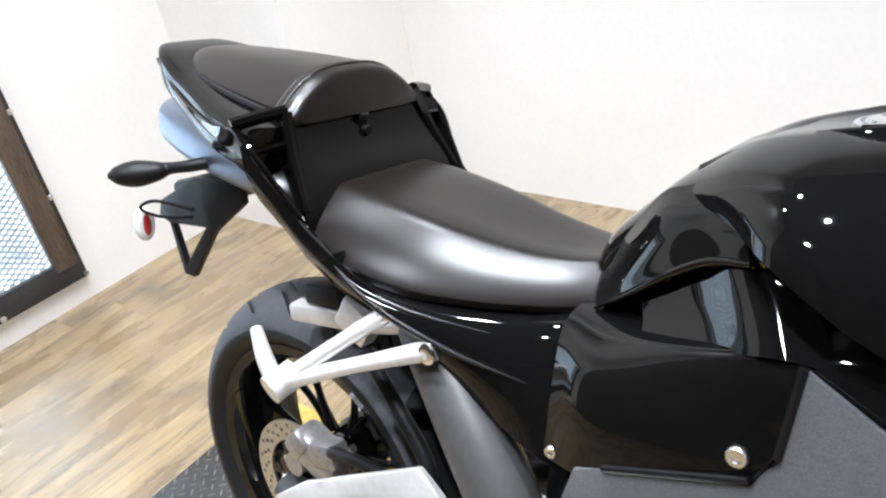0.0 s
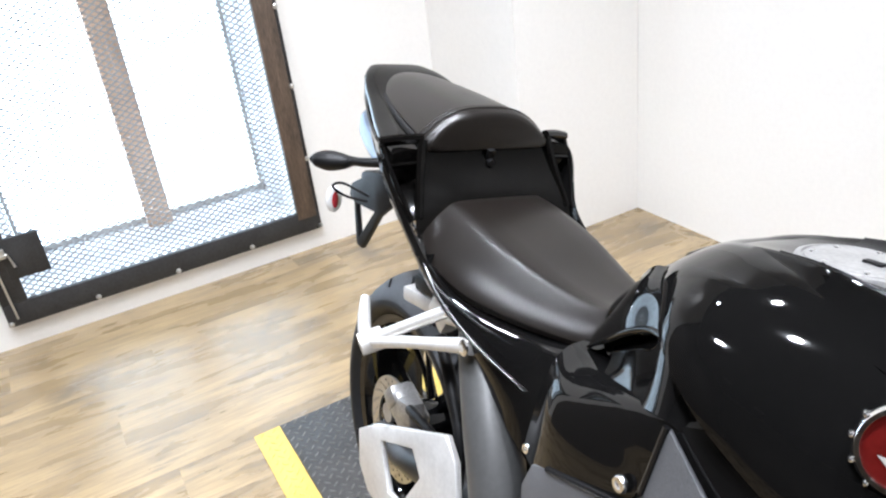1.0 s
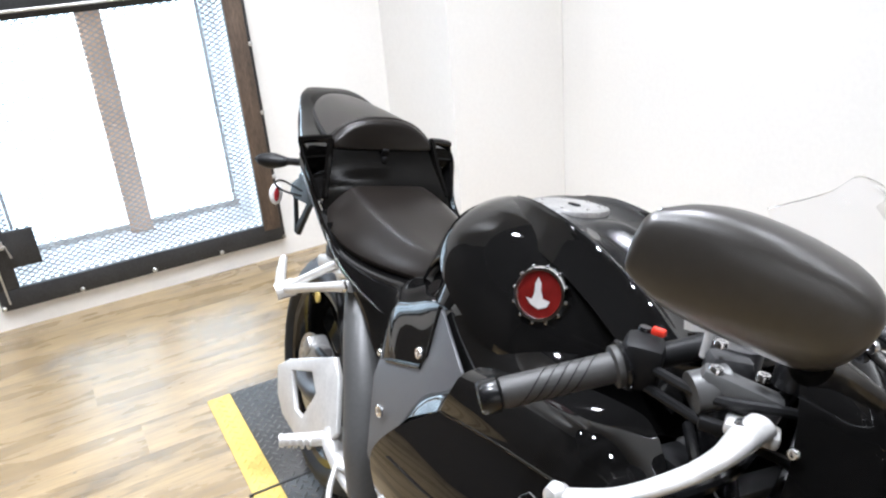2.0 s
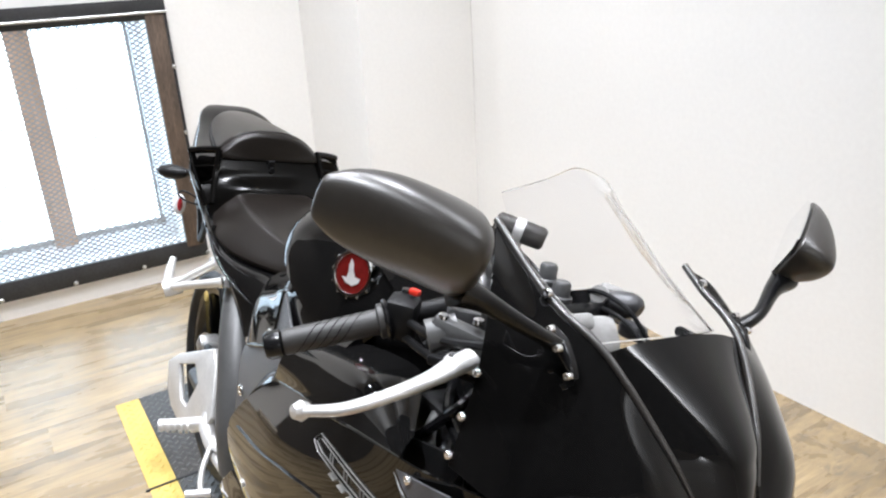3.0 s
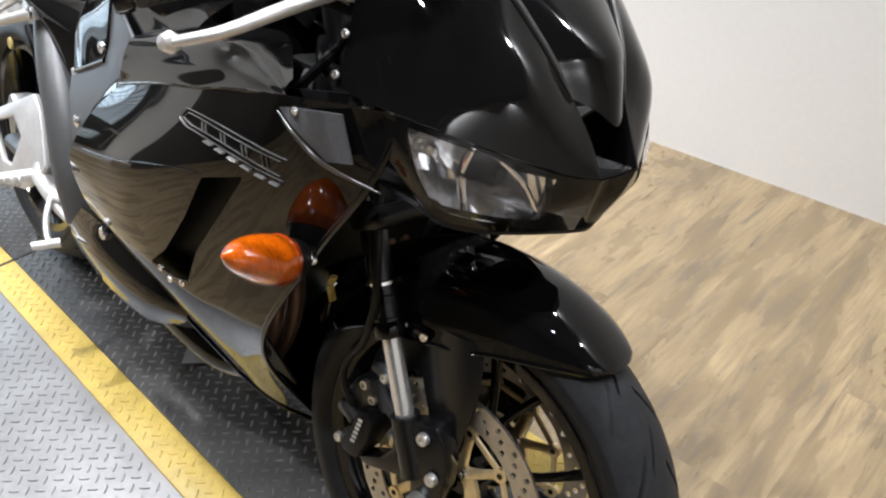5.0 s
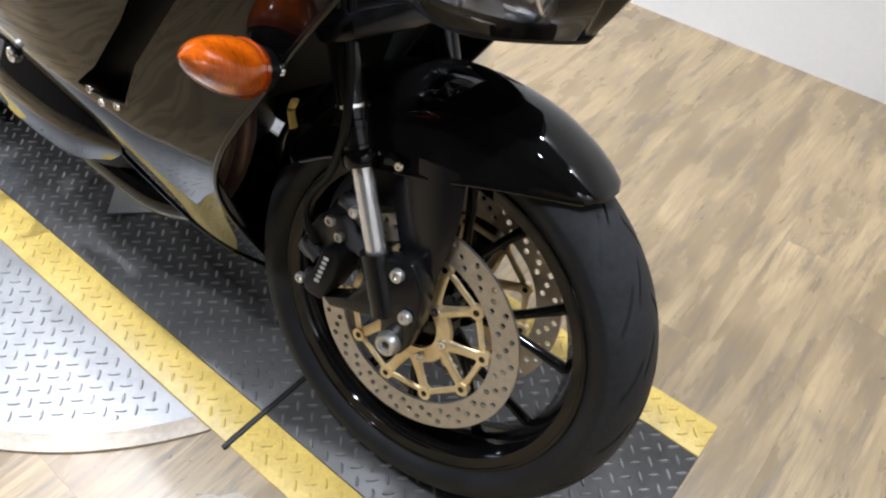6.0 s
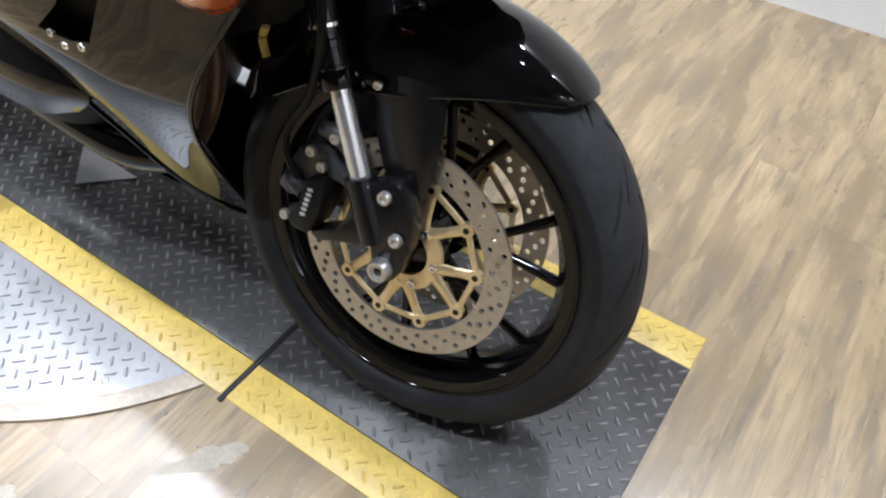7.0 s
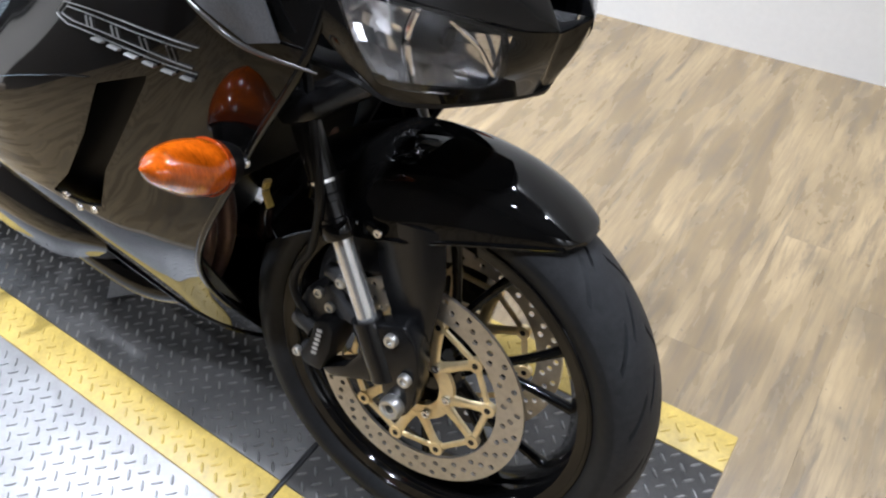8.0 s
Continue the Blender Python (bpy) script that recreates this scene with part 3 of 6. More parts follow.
def rim_ring(centre, bead, beadw):
    pr = [(bead + 0.008, -beadw - 0.004), (bead + 0.010, -beadw), (bead - 0.006, -beadw + 0.010), (bead - 0.018, -beadw + 0.024), (bead - 0.020, beadw - 0.024), (bead - 0.006, beadw - 0.010),
          (bead + 0.010, beadw), (bead + 0.008, beadw + 0.004), (bead - 0.010, beadw + 0.001), (bead - 0.026, beadw - 0.026), (bead - 0.028, -beadw + 0.026), (bead - 0.010, -beadw - 0.001)]
    return lathe(pr, centre, 96)


def spokes(centre, bead, pairs, offset):
    out = []
    c = Vector(centre)
    for k in range(pairs):
        a = 2 * math.pi * k / pairs + offset
        for d in (-0.16, 0.16):
            p0 = c + V(0.045 * math.cos(a), 0, 0.045 * math.sin(a))
            p1 = c + V(0.11 * math.cos(a + d * 0.75), 0, 0.11 * math.sin(a + d * 0.75))
            p2 = c + V((bead - 0.018) * math.cos(a + d * 1.5), 0, (bead - 0.018) * math.sin(a + d * 1.5))
            out.append(tube([p0, p1, p2], [0.012, 0.0066, 0.0085], 10, 10))
    return out


def circle(cx, y, cz, r, n, start=0.0):
    return [(cx + r * math.cos(start + 2 * math.pi * k / n), y, cz + r * math.sin(start + 2 * math.pi * k / n)) for k in range(n)]


def brake_disc(centre, r0, r1, y, holes, parent, thick=0.0045, steer=False, bolts=10, a0=0.0, hub=0.047, carrier=GOLD):
    cx, _, cz = centre
    loops = [circle(cx, y, cz, r1, 96), circle(cx, y, cz, r0, 72)]
    for k in range(holes):
        for q, f in ((0.28, 0.0), (0.52, 0.36), (0.76, 0.72)):
            a = 2 * math.pi * (k + f) / holes
            rr = r0 + (r1 - r0) * q
            loops.append(circle(cx + rr * math.cos(a), y, cz + rr * math.sin(a), 0.0042, 8))
    bm = plate(loops, thick)
    d = part("brake_disc", steered(bm) if steer else bm, STEEL, parent, "drilled steel brake disc", 30)
    rb = r0 - 0.013
    hb = lathe([(hub - 0.012, y - 0.002), (hub + 0.009, y - 0.002), (hub + 0.009, y + 0.005), (hub - 0.012, y + 0.005)], (cx, 0, cz), 48)
    car = part("carrier", steered(hb) if steer else hb, carrier, parent, "gold anodised disc carrier")
    step = 2 * math.pi / bolts
    for k in range(bolts):
        a = a0 + step * k
        pb = V(cx + rb * math.cos(a), y + 0.001, cz + rb * math.sin(a))
        ai = a + step * (0.32 if k % 2 else -0.32)
        ph = V(cx + hub * math.cos(ai), y + 0.001, cz + hub * math.sin(ai))
        pn = V(cx + rb * math.cos(a + step), y + 0.001, cz + rb * math.sin(a + step))
        arm = join(tube([ph, (ph + pb) / 2, pb], [0.0042, 0.0030, 0.0032], 12, 8, 2.4), tube([pb, pn], 0.0026, 8, 0, 1.8),
                   lathe([(0.0045, y - 0.004), (0.0098, y - 0.004), (0.0098, y + 0.005), (0.0045, y + 0.005)], (pb.x, 0, pb.z), 18))
        part("carrier_arm", steered(arm) if steer else arm, carrier, parent)
    for k in range(bolts):
        pin = lathe([(0.0003, y - 0.0045), (0.0043, y - 0.0045), (0.0043, y + 0.004), (0.0003, y + 0.004)], (cx + rb * math.cos(a0 + step * k), 0, cz + rb * math.sin(a0 + step * k)), 12)
        part("disc_pin", steered(pin) if steer else pin, SATIN, parent)
    for k in range(6):
        a = a0 + 0.25 + math.pi * k / 3
        bolt((cx + hub * math.cos(a), y - 0.002, cz + hub * math.sin(a)), 0.0065, "y", CHROME, parent, "disc_bolt", 0.005, steer)


# ---- front wheel ----
FC = (1.375, 0, 0.300)
fw = part("front_wheel", steered(rim_ring(FC, 0.226, 0.046)), RIMB, bike, "gloss black cast wheel")
for sp in spokes(FC, 0.226, 6, 0.3):
    part("spoke", steered(sp), RIMB, fw)
for o in (-0.047, 0.047):
    part("rim_lip", steered(lathe([(0.2325 + 0.0042 * math.cos(q * math.pi / 5), o + 0.0042 * math.sin(q * math.pi / 5)) for q in range(10)], FC, 120)), RIMB, fw)
    part("rim_lip", steered(lathe([(0.209 + 0.003 * math.cos(q * math.pi / 4), o * 0.62 + 0.003 * math.sin(q * math.pi / 4)) for q in range(8)], FC, 120)), RIMB, fw)
part("hub", steered(lathe([(0.012, -0.05), (0.048, -0.045), (0.050, -0.03), (0.036, -0.02), (0.036, 0.02), (0.050, 0.03), (0.048, 0.045), (0.012, 0.05)], FC, 36)), RIMB, fw)
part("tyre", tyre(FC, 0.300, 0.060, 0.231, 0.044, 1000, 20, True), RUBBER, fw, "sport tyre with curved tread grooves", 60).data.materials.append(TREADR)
brake_disc(FC, 0.118, 0.155, -0.062, 26, fw, steer=True, a0=radians(221.9))
brake_disc(FC, 0.118, 0.155, 0.058, 26, fw, steer=True, a0=radians(210))


# ---- fork ----
def fork_leg(s):
    y = s * 0.105
    base = V(1.364, y, 0.300)
    at = lambda d: base + AXIS * d
    leg = part("fork_leg", steered(tube([at(0.225), at(0.25), at(0.26), at(0.70)], [0.0205, 0.0205, 0.0175, 0.0175], 28, 16)), SATIN, bike, "satin black upper fork tube")
    part("collar", steered(steer_ring(at(0.235), 0.0225, 0.022)), RIMB, leg)
    part("collar", steered(steer_ring(at(0.275), 0.0205, 0.010)), RIMB, leg)
    part("collar", steered(steer_ring(at(0.295), 0.0200, 0.005)), CHROME, leg)
    part("slider", steered(tube([at(0.10), at(0.24)], 0.0132, 28)), SLIDER, leg, "polished steel fork slider")
    # bottom casting with the caliper ears
    yo = y - 0.009 if s < 0 else y + 0.009
    yi = y + 0.025 if s < 0 else y - 0.025
    out = [(1.312, 0.392), (1.344, 0.410), (1.374, 0.422), (1.392, 0.402), (1.400, 0.372), (1.402, 0.335), (1.396, 0.300), (1.388, 0.284), (1.372, 0.278), (1.357, 0.287), (1.350, 0.320), (1.306, 0.304), (1.272, 0.291), (1.257, 0.300), (1.294, 0.321), (1.312, 0.348)]
    bm = plate([[(a, yo, b) for a, b in out]], 0.034, 0.005)
    if bm.verts:
        ys = [v.co.y for v in bm.verts]
        if (max(ys) - max(yo, yi)) > 0.004 or (min(yo, yi) - min(ys)) > 0.004:
            bmesh.ops.translate(bm, vec=(0, 0.034 if min(ys) < min(yo, yi) - 0.004 else -0.034, 0), verts=bm.verts[:])
    cast = part("fork_foot", steered(bm), SATIN, leg, "black fork bottom casting")
    part("foot_socket", steered(tube([at(0.03), at(0.115)], [0.019, 0.0205], 24)), SATIN, leg)
    if s < 0:
        bolt((1.363, yo - 0.002, 0.400), 0.009, "y", ZINC, cast, "pinch_bolt", 0.008, True)
        bolt((1.387, yo - 0.002, 0.350), 0.009, "y", ZINC, cast, "pinch_bolt", 0.008, True)
        part("axle_nut", steered(lathe([(0.006, -0.002), (0.006, -0.006), (0.009, -0.006), (0.010, -0.009), (0.0135, -0.009), (0.016, -0.004), (0.016, 0.008), (0.006, 0.008)], (1.373, yo - 0.005, 0.299), 24)), ZINC, cast, "bright axle nut")
    return leg


def steer_ring(p, r, h):
    return tube([p - AXIS * h / 2, p - AXIS * h * 0.4, p + AXIS * h * 0.4, p + AXIS * h / 2], [r * 0.93, r, r, r * 0.93], 28)


def wheel_slab(out, y0, y1, bev):
    """A plate with its outline in the wheel's plane, between two distances from it."""
    bm = plate([[(p, y0, q) for p, q in out]], abs(y1 - y0), bev)
    if (max(v.co.y for v in bm.verts) - max(y0, y1)) > 0.001 or (min(y0, y1) - min(v.co.y for v in bm.verts)) > 0.001:
        bmesh.ops.translate(bm, vec=(0, y1 - y0, 0), verts=bm.verts[:])
    return bm


def caliper(s):
    arm = wheel_slab([(1.231, 0.394), (1.243, 0.412), (1.254, 0.423), (1.270, 0.415), (1.302, 0.391), (1.304, 0.377), (1.284, 0.380), (1.263, 0.377), (1.251, 0.364), (1.235, 0.358)], s * 0.102, s * 0.076, 0.005)
    bridge = box((1.219, s * 0.066, 0.366), (0.030, 0.07, 0.075), 0.009, (0, 24, 0))
    inner = wheel_slab([(1.225, 0.33), (1.23, 0.39), (1.262, 0.40), (1.275, 0.37), (1.262, 0.315), (1.24, 0.31)], s * 0.05, s * 0.034, 0.005)
    c = part("brake_caliper", steered(join(arm, bridge, inner, tube([(1.250, s * 0.092, 0.440), (1.276, s * 0.094, 0.440), (1.304, s * 0.094, 0.424)], [0.010, 0.013, 0.012], 16, 8))), CASTG, bike, "dark grey radial brake caliper")
    part("caliper_body", steered(wheel_slab([(1.250, 0.378), (1.272, 0.388), (1.281, 0.375), (1.278, 0.341), (1.262, 0.301), (1.236, 0.302), (1.228, 0.315), (1.243, 0.341), (1.247, 0.359)], s * 0.124, s * 0.072, 0.005)), PLASTIC, c, "black caliper face")
    for p0, p1 in (((1.213, 0.360), (1.240, 0.350)), ((1.222, 0.314), (1.246, 0.320))):
        part("piston_barrel", steered(tube([(p0[0], s * 0.104, p0[1]), (p0[0] + 0.004, s * 0.104, p0[1]), (p1[0], s * 0.106, p1[1])], [0.0085, 0.0105, 0.0115], 18, 8)), CASTG, c)
    if s < 0:
        for bx, by, bz in ((1.280, -0.106, 0.442), (1.244, -0.101, 0.409), (1.221, -0.113, 0.311), (1.262, -0.101, 0.394)):
            bolt((bx, by, bz), 0.0075, "y", ZINC, c, "caliper_bolt", 0.007, True)
        for k in range(6):
            part("lettering_bar", steered(box((1.2535 + 0.0017 * k, -0.1248, 0.330 + 0.0078 * k), (0.0075, 0.001, 0.0045), 0, (0, -12, 0))), WHITEP, c)
    return c


for s in (-1, 1):
    fork_leg(s)
    caliper(s)
part("brake_hose", steered(tube([(1.230, -0.104, 0.366), (1.213, -0.108, 0.388), (1.208, -0.110, 0.415), (1.219, -0.112, 0.447), (1.240, -0.116, 0.480), (1.256, -0.125, 0.54), (1.258, -0.13, 0.59), (1.235, -0.12, 0.68), (1.20, -0.10, 0.80)], 0.0055, 10, 40)), PLASTIC, bike, "black brake hose")
part("lower_clamp", steered(box((1.225, 0, 0.655), (0.06, 0.27, 0.035), 0.012, (0, -23.5, 0))), SATIN, bike)
part("upper_clamp", steered(box((1.10, 0, 0.915), (0.065, 0.27, 0.025), 0.01, (0, -23.5, 0))), SATIN, bike)


# ---- front fender ----
def fender():
    net = []
    for deg, r, w, d in ((57.5, 0.310, 0.022, 0.004), (60, 0.314, 0.046, 0.016), (68, 0.320, 0.066, 0.048), (80, 0.326, 0.076, 0.085), (95, 0.331, 0.083, 0.112), (110, 0.334, 0.088, 0.115), (128, 0.334, 0.086, 0.095), (145, 0.328, 0.078, 0.070), (156, 0.322, 0.062, 0.045)):
        a = radians(deg)
        row = []
        for f, q in ((-1, 1), (-0.95, 0.60), (-0.80, 0.26), (-0.46, 0.06), (0, 0), (0.46, 0.06), (0.80, 0.26), (0.95, 0.60), (1, 1)):
            rr = r - d * q
            row.append((1.375 + rr * math.cos(a), f * w, 0.300 + rr * math.sin(a)))
        net.append(row)
    return patch(net, 44, 40, 0.0035)


def fender_edge(s):
    rows = []
    for deg, r, w, d in ((60, 0.314, 0.046, 0.016), (68, 0.320, 0.066, 0.048), (80, 0.326, 0.076, 0.085), (95, 0.331, 0.083, 0.112), (110, 0.334, 0.088, 0.115), (128, 0.334, 0.086, 0.095), (145, 0.328, 0.078, 0.070)):
        a = radians(deg)
        rows.append((1.375 + (r - d) * math.cos(a), s * (w + 0.0005), 0.300 + (r - d) * math.sin(a)))
    return tube(rows, 0.0030, 8, 50)


fd = part("front_fender", steered(fender()), PAINT, bike, "gloss black front fender")
for s in (-1, 1):
    part("fender_edge", steered(fender_edge(s)), RIMB, fd, "glossy rolled fender edge")
    net = [[(1.300, s * 0.078, 0.530), (1.362, s * 0.086, 0.540), (1.396, s * 0.076, 0.538)], [(1.315, s * 0.080, 0.465), (1.375, s * 0.089, 0.472), (1.404, s * 0.078, 0.480)], [(1.342, s * 0.082, 0.405), (1.384, s * 0.089, 0.425), (1.401, s * 0.080, 0.440)], [(1.380, s * 0.083, 0.362), (1.388, s * 0.086, 0.366), (1.395, s * 0.082, 0.372)]]
    part("fender_stay", steered(patch(net, 20, 10, 0.006)), SATIN, fd, "satin black fender stay")
    part("fender_bracket", steered(box((1.300, s * 0.0905, 0.5225), (0.048, 0.006, 0.014), 0.0028, (0, 6, 0))), RIMB, fd, "glossy fender bracket plate")
    bolt((1.286, s * 0.0935, 0.523), 0.0045, "y", CHROME, fd, "fender_bolt", 0.004, True)
    bolt((1.318, s * 0.0925, 0.520), 0.006, "y", CHROME, fd, "fender_bolt", 0.004, True)


# ---- rear wheel, swingarm, brake ----
RC = (-0.045, 0, 0.318)
rw = part("rear_wheel", rim_ring(RC, 0.226, 0.074), RIMB, bike, "gloss black cast wheel")
for sp in spokes(RC, 0.226, 6, 0.1):
    part("spoke", sp, RIMB, rw)
part("hub", lathe([(0.012, -0.09), (0.05, -0.085), (0.052, -0.03), (0.04, 0), (0.052, 0.03), (0.05, 0.085), (0.012, 0.09)], RC, 36), RIMB, rw)
part("tyre", tyre(RC, 0.318, 0.092, 0.231, 0.072, 900, 18), RUBBER, rw, "wide rear sport tyre", 60).data.materials.append(GLARER)
brake_disc(RC, 0.075, 0.110, -0.095, 20, rw, bolts=6, hub=0.045, carrier=SATIN)
part("rear_caliper", join(box((0.02, -0.105, 0.405), (0.10, 0.05, 0.06), 0.012, (0, 20, 0)), box((0.05, -0.115, 0.425), (0.06, 0.04, 0.045), 0.012, (0, -15, 0)), box((-0.01, -0.11, 0.42), (0.04, 0.05, 0.05), 0.01, (0, 40, 0)), tube([(-0.02, -0.13, 0.38), (-0.02, -0.08, 0.38)], 0.02, 16)), CAPM, bike, "grimy grey rear brake caliper")
part("caliper_cap", lathe([(0.0003, -0.004), (0.012, -0.004), (0.013, 0), (0.0003, 0)], (0.075, -0.142, 0.585), 20), MATY, bike, "small yellow cap")
for s in (-1, 1):
    part("swingarm", tube([(-0.06, s * 0.118, 0.315), (0.05, s * 0.118, 0.325), (0.20, s * 0.105, 0.37), (0.36, s * 0.09, 0.41), (0.46, s * 0.09, 0.43)], [0.026, 0.032, 0.045, 0.055, 0.06], 16, 20, 0.75), CASTG, bike, "dark grey aluminium swingarm")
part("rear_hugger", patch([[(RC[0] + 0.335 * math.cos(radians(d)), y, RC[2] + 0.335 * math.sin(radians(d)) - 0.035 * (abs(y) / 0.09) ** 3) for y in (-0.095, -0.06, 0, 0.06, 0.095)] for d in (48, 40, 32, 24, 16)], 22, 16, 0.004), PLASTIC, bike, "black rear hugger")
part("rear_hose", tube([(0.06, -0.12, 0.43), (0.10, -0.14, 0.46), (0.20, -0.15, 0.475), (0.265, -0.15, 0.46), (0.29, -0.15, 0.40)], 0.009, 10, 40), PLASTIC, bike, "black rear brake hose")
part("rear_hose", tube([(0.16, -0.13, 0.64), (0.22, -0.135, 0.575), (0.275, -0.145, 0.52), (0.29, -0.15, 0.44), (0.28, -0.15, 0.38)], 0.0105, 10, 40), PLASTIC, bike, "black rear brake hose")

# ---- foot rests, heel plate, pipe ----
hp = part("heel_guard", plate([[(0.048, -0.207, 0.408), (0.10, -0.195, 0.448), (0.285, -0.165, 0.537), (0.325, -0.17, 0.515), (0.392, -0.192, 0.425), (0.365, -0.2, 0.385), (0.30, -0.208, 0.345), (0.20, -0.212, 0.318), (0.115, -0.213, 0.320), (0.070, -0.212, 0.348)],
                               [(0.132, -0.203, 0.436), (0.220, -0.187, 0.474), (0.252, -0.187, 0.440), (0.222, -0.203, 0.368), (0.182, -0.206, 0.366)]], 0.012, 0.0025), SILVER, bike, "silver painted heel guard plate")
bolt((0.072, -0.213, 0.378), 0.012, "y", CHROME, hp, "plate_bolt")
part("rider_bracket", join(tube([(0.355, -0.19, 0.42), (0.375, -0.195, 0.39), (0.42, -0.185, 0.345), (0.475, -0.165, 0.315)], [0.022, 0.026, 0.02, 0.016], 14, 16, 0.6), tube([(0.37, -0.195, 0.395), (0.41, -0.19, 0.37), (0.47, -0.17, 0.38)], [0.02, 0.018, 0.014], 14, 10, 0.6)), SILVER, bike, "silver cast foot peg bracket")
part("rider_peg", join(tube([(0.318, -0.292, 0.386), (0.335, -0.245, 0.391), (0.350, -0.205, 0.395)], [0.0125, 0.0125, 0.015], 16), *[lathe([(0.0115, -0.002), (0.0142, -0.002), (0.0142, 0.002), (0.0115, 0.002)], (0.32 + 0.0055 * k, -0.288 + 0.012 * k, 0.386), 14) for k in range(5)]), SILVER, bike, "ribbed aluminium foot peg")
part("brake_pedal", join(tube([(0.41, -0.205, 0.37), (0.435, -0.225, 0.34), (0.46, -0.235, 0.315), (0.475, -0.235, 0.305)], 0.006, 12, 16), tube([(0.462, -0.265, 0.300), (0.477, -0.218, 0.304)], 0.009, 14)), SILVER, bike, "silver brake pedal")
pb = part("passenger_bracket", join(tube([(0.305, -0.158, 0.700), (0.21, -0.195, 0.664), (0.118, -0.232, 0.628)], [0.017, 0.0125, 0.016], 14, 14, 0.75), tube([(0.231, -0.152, 0.725), (0.17, -0.195, 0.675), (0.118, -0.232, 0.628)], [0.015, 0.013, 0.016], 14, 14, 0.75), tube([(0.118, -0.215, 0.632), (0.112, -0.252, 0.620)], 0.019, 16)), SILVER, bike, "silver Y-shaped passenger peg bracket")
part("passenger_peg", tube([(0.115, -0.245, 0.630), (0.085, -0.235, 0.652), (0.056, -0.222, 0.678)], [0.011, 0.011, 0.008], 14, 12), SILVER, pb, "folded ribbed aluminium peg")
bolt((0.304, -0.173, 0.700), 0.0125, "y", CHROME, pb, "bracket_bolt", 0.004)
bolt((0.231, -0.166, 0.725), 0.010, "y", CHROME, pb, "bracket_bolt", 0.004)
part("exhaust_pipe", tube([(0.20, -0.085, 0.73), (0.27, -0.115, 0.675), (0.345, -0.14, 0.60), (0.405, -0.155, 0.52), (0.445, -0.165, 0.43), (0.47, -0.16, 0.34)], [0.034, 0.040, 0.043, 0.043, 0.042, 0.04], 24, 36), PIPE, bike, "matt grey exhaust up-pipe")
part("subframe_bracket", join(box((0.06, -0.10, 0.652), (0.13, 0.03, 0.028), 0.006, (0, -4, 8)), box((0.125, -0.105, 0.665), (0.06, 0.03, 0.05), 0.006, (0, 30, 0)), tube([(0.13, -0.11, 0.66), (0.24, -0.13, 0.70)], 0.012, 12)), SILVER, bike, "silver subframe bracket")
part("battery_box", box((0.06, -0.085, 0.685), (0.075, 0.06, 0.03), 0.006, (0, -8, 0)), PLASTIC, bike)

# ---- tail ----
tail = part("tail_cowl", hull([(0.035, 0.178, 0.865, 0.905, 0.925), (-0.03, 0.168, 0.855, 0.905, 0.936), (-0.12, 0.145, 0.86, 0.918, 0.95), (-0.22, 0.115, 0.89, 0.942, 0.972), (-0.30, 0.092, 0.925, 0.972, 0.997), (-0.345, 0.066, 0.955, 0.99, 1.006), (-0.352, 0.055, 0.968, 0.992, 1.004)], 40, 34, 4.6), TAILP, bike, "gloss black tail cowl")
for s in (-1, 1):
    net = [[(0.09, s * 0.166, 0.822), (0.10, s * 0.158, 0.80), (0.12, s * 0.145, 0.775)], [(0.02, s * 0.188, 0.915), (0.018, s * 0.174, 0.873), (0.02, s * 0.15, 0.83)], [(-0.10, s * 0.155, 0.918), (-0.10, s * 0.149, 0.897), (-0.095, s * 0.138, 0.875)], [(-0.22, s * 0.120, 0.942), (-0.22, s * 0.115, 0.927), (-0.215, s * 0.106, 0.910)], [(-0.335, s * 0.078, 0.985), (-0.335, s * 0.076, 0.975), (-0.33, s * 0.068, 0.965)]]
    part("tail_side_panel", patch(net, 60, 36, 0.004), PAINT, tail, "gloss black tail side panel")
    v = part("tail_vent", join(tube([(0.006, s * 0.186, 0.928), (0.05, s * 0.178, 0.875), (0.092, s * 0.163, 0.818)], 0.0050, 8, 14), tube([(0.034, s * 0.124, 0.938), (0.055, s * 0.135, 0.885), (0.092, s * 0.150, 0.822)], [0.009, 0.008, 0.006], 8, 14),
             tube([(0.004, s * 0.188, 0.929), (0.018, s * 0.155, 0.936), (0.034, s * 0.122, 0.940)], 0.009, 8, 10), tube([(0.034, s * 0.182, 0.897), (0.046, s * 0.134, 0.903)], 0.004, 6)), TAILP, tail, "black tail vent frame")
    part("vent_void", patch([[(-0.02, s * 0.17, 0.905), (0.01, s * 0.12, 0.91)], [(0.03, s * 0.165, 0.86), (0.05, s * 0.13, 0.86)], [(0.085, s * 0.16, 0.818), (0.085, s * 0.148, 0.82)]], 10, 6, 0.003), TAILP, v)
bp = part("seat_bulkhead", patch([[(0.030, y, 0.938 + 0.004 * (1 - (y / 0.12) ** 2)) for y in (-0.124, -0.06, 0, 0.06, 0.124)], [(0.052, y, 0.89) for y in (-0.136, -0.07, 0, 0.07, 0.136)], [(0.085, y, 0.835 + 0.012 * (1 - (y / 0.15) ** 2)) for y in (-0.152, -0.08, 0, 0.08, 0.152)], [(0.104, y, 0.785) for y in (-0.154, -0.08, 0, 0.08, 0.154)]], 24, 20, 0.006), TAILP, bike, "gloss black panel below the pillion seat")
part("seat_lock", join(box((0.046, 0.002, 0.912), (0.008, 0.016, 0.022), 0.003, (0, 22, 0)), tube([(0.045, 0.002, 0.900), (0.056, 0.002, 0.898)], 0.0065, 14)), PLASTIC, bp, "black seat lock")
loops = []
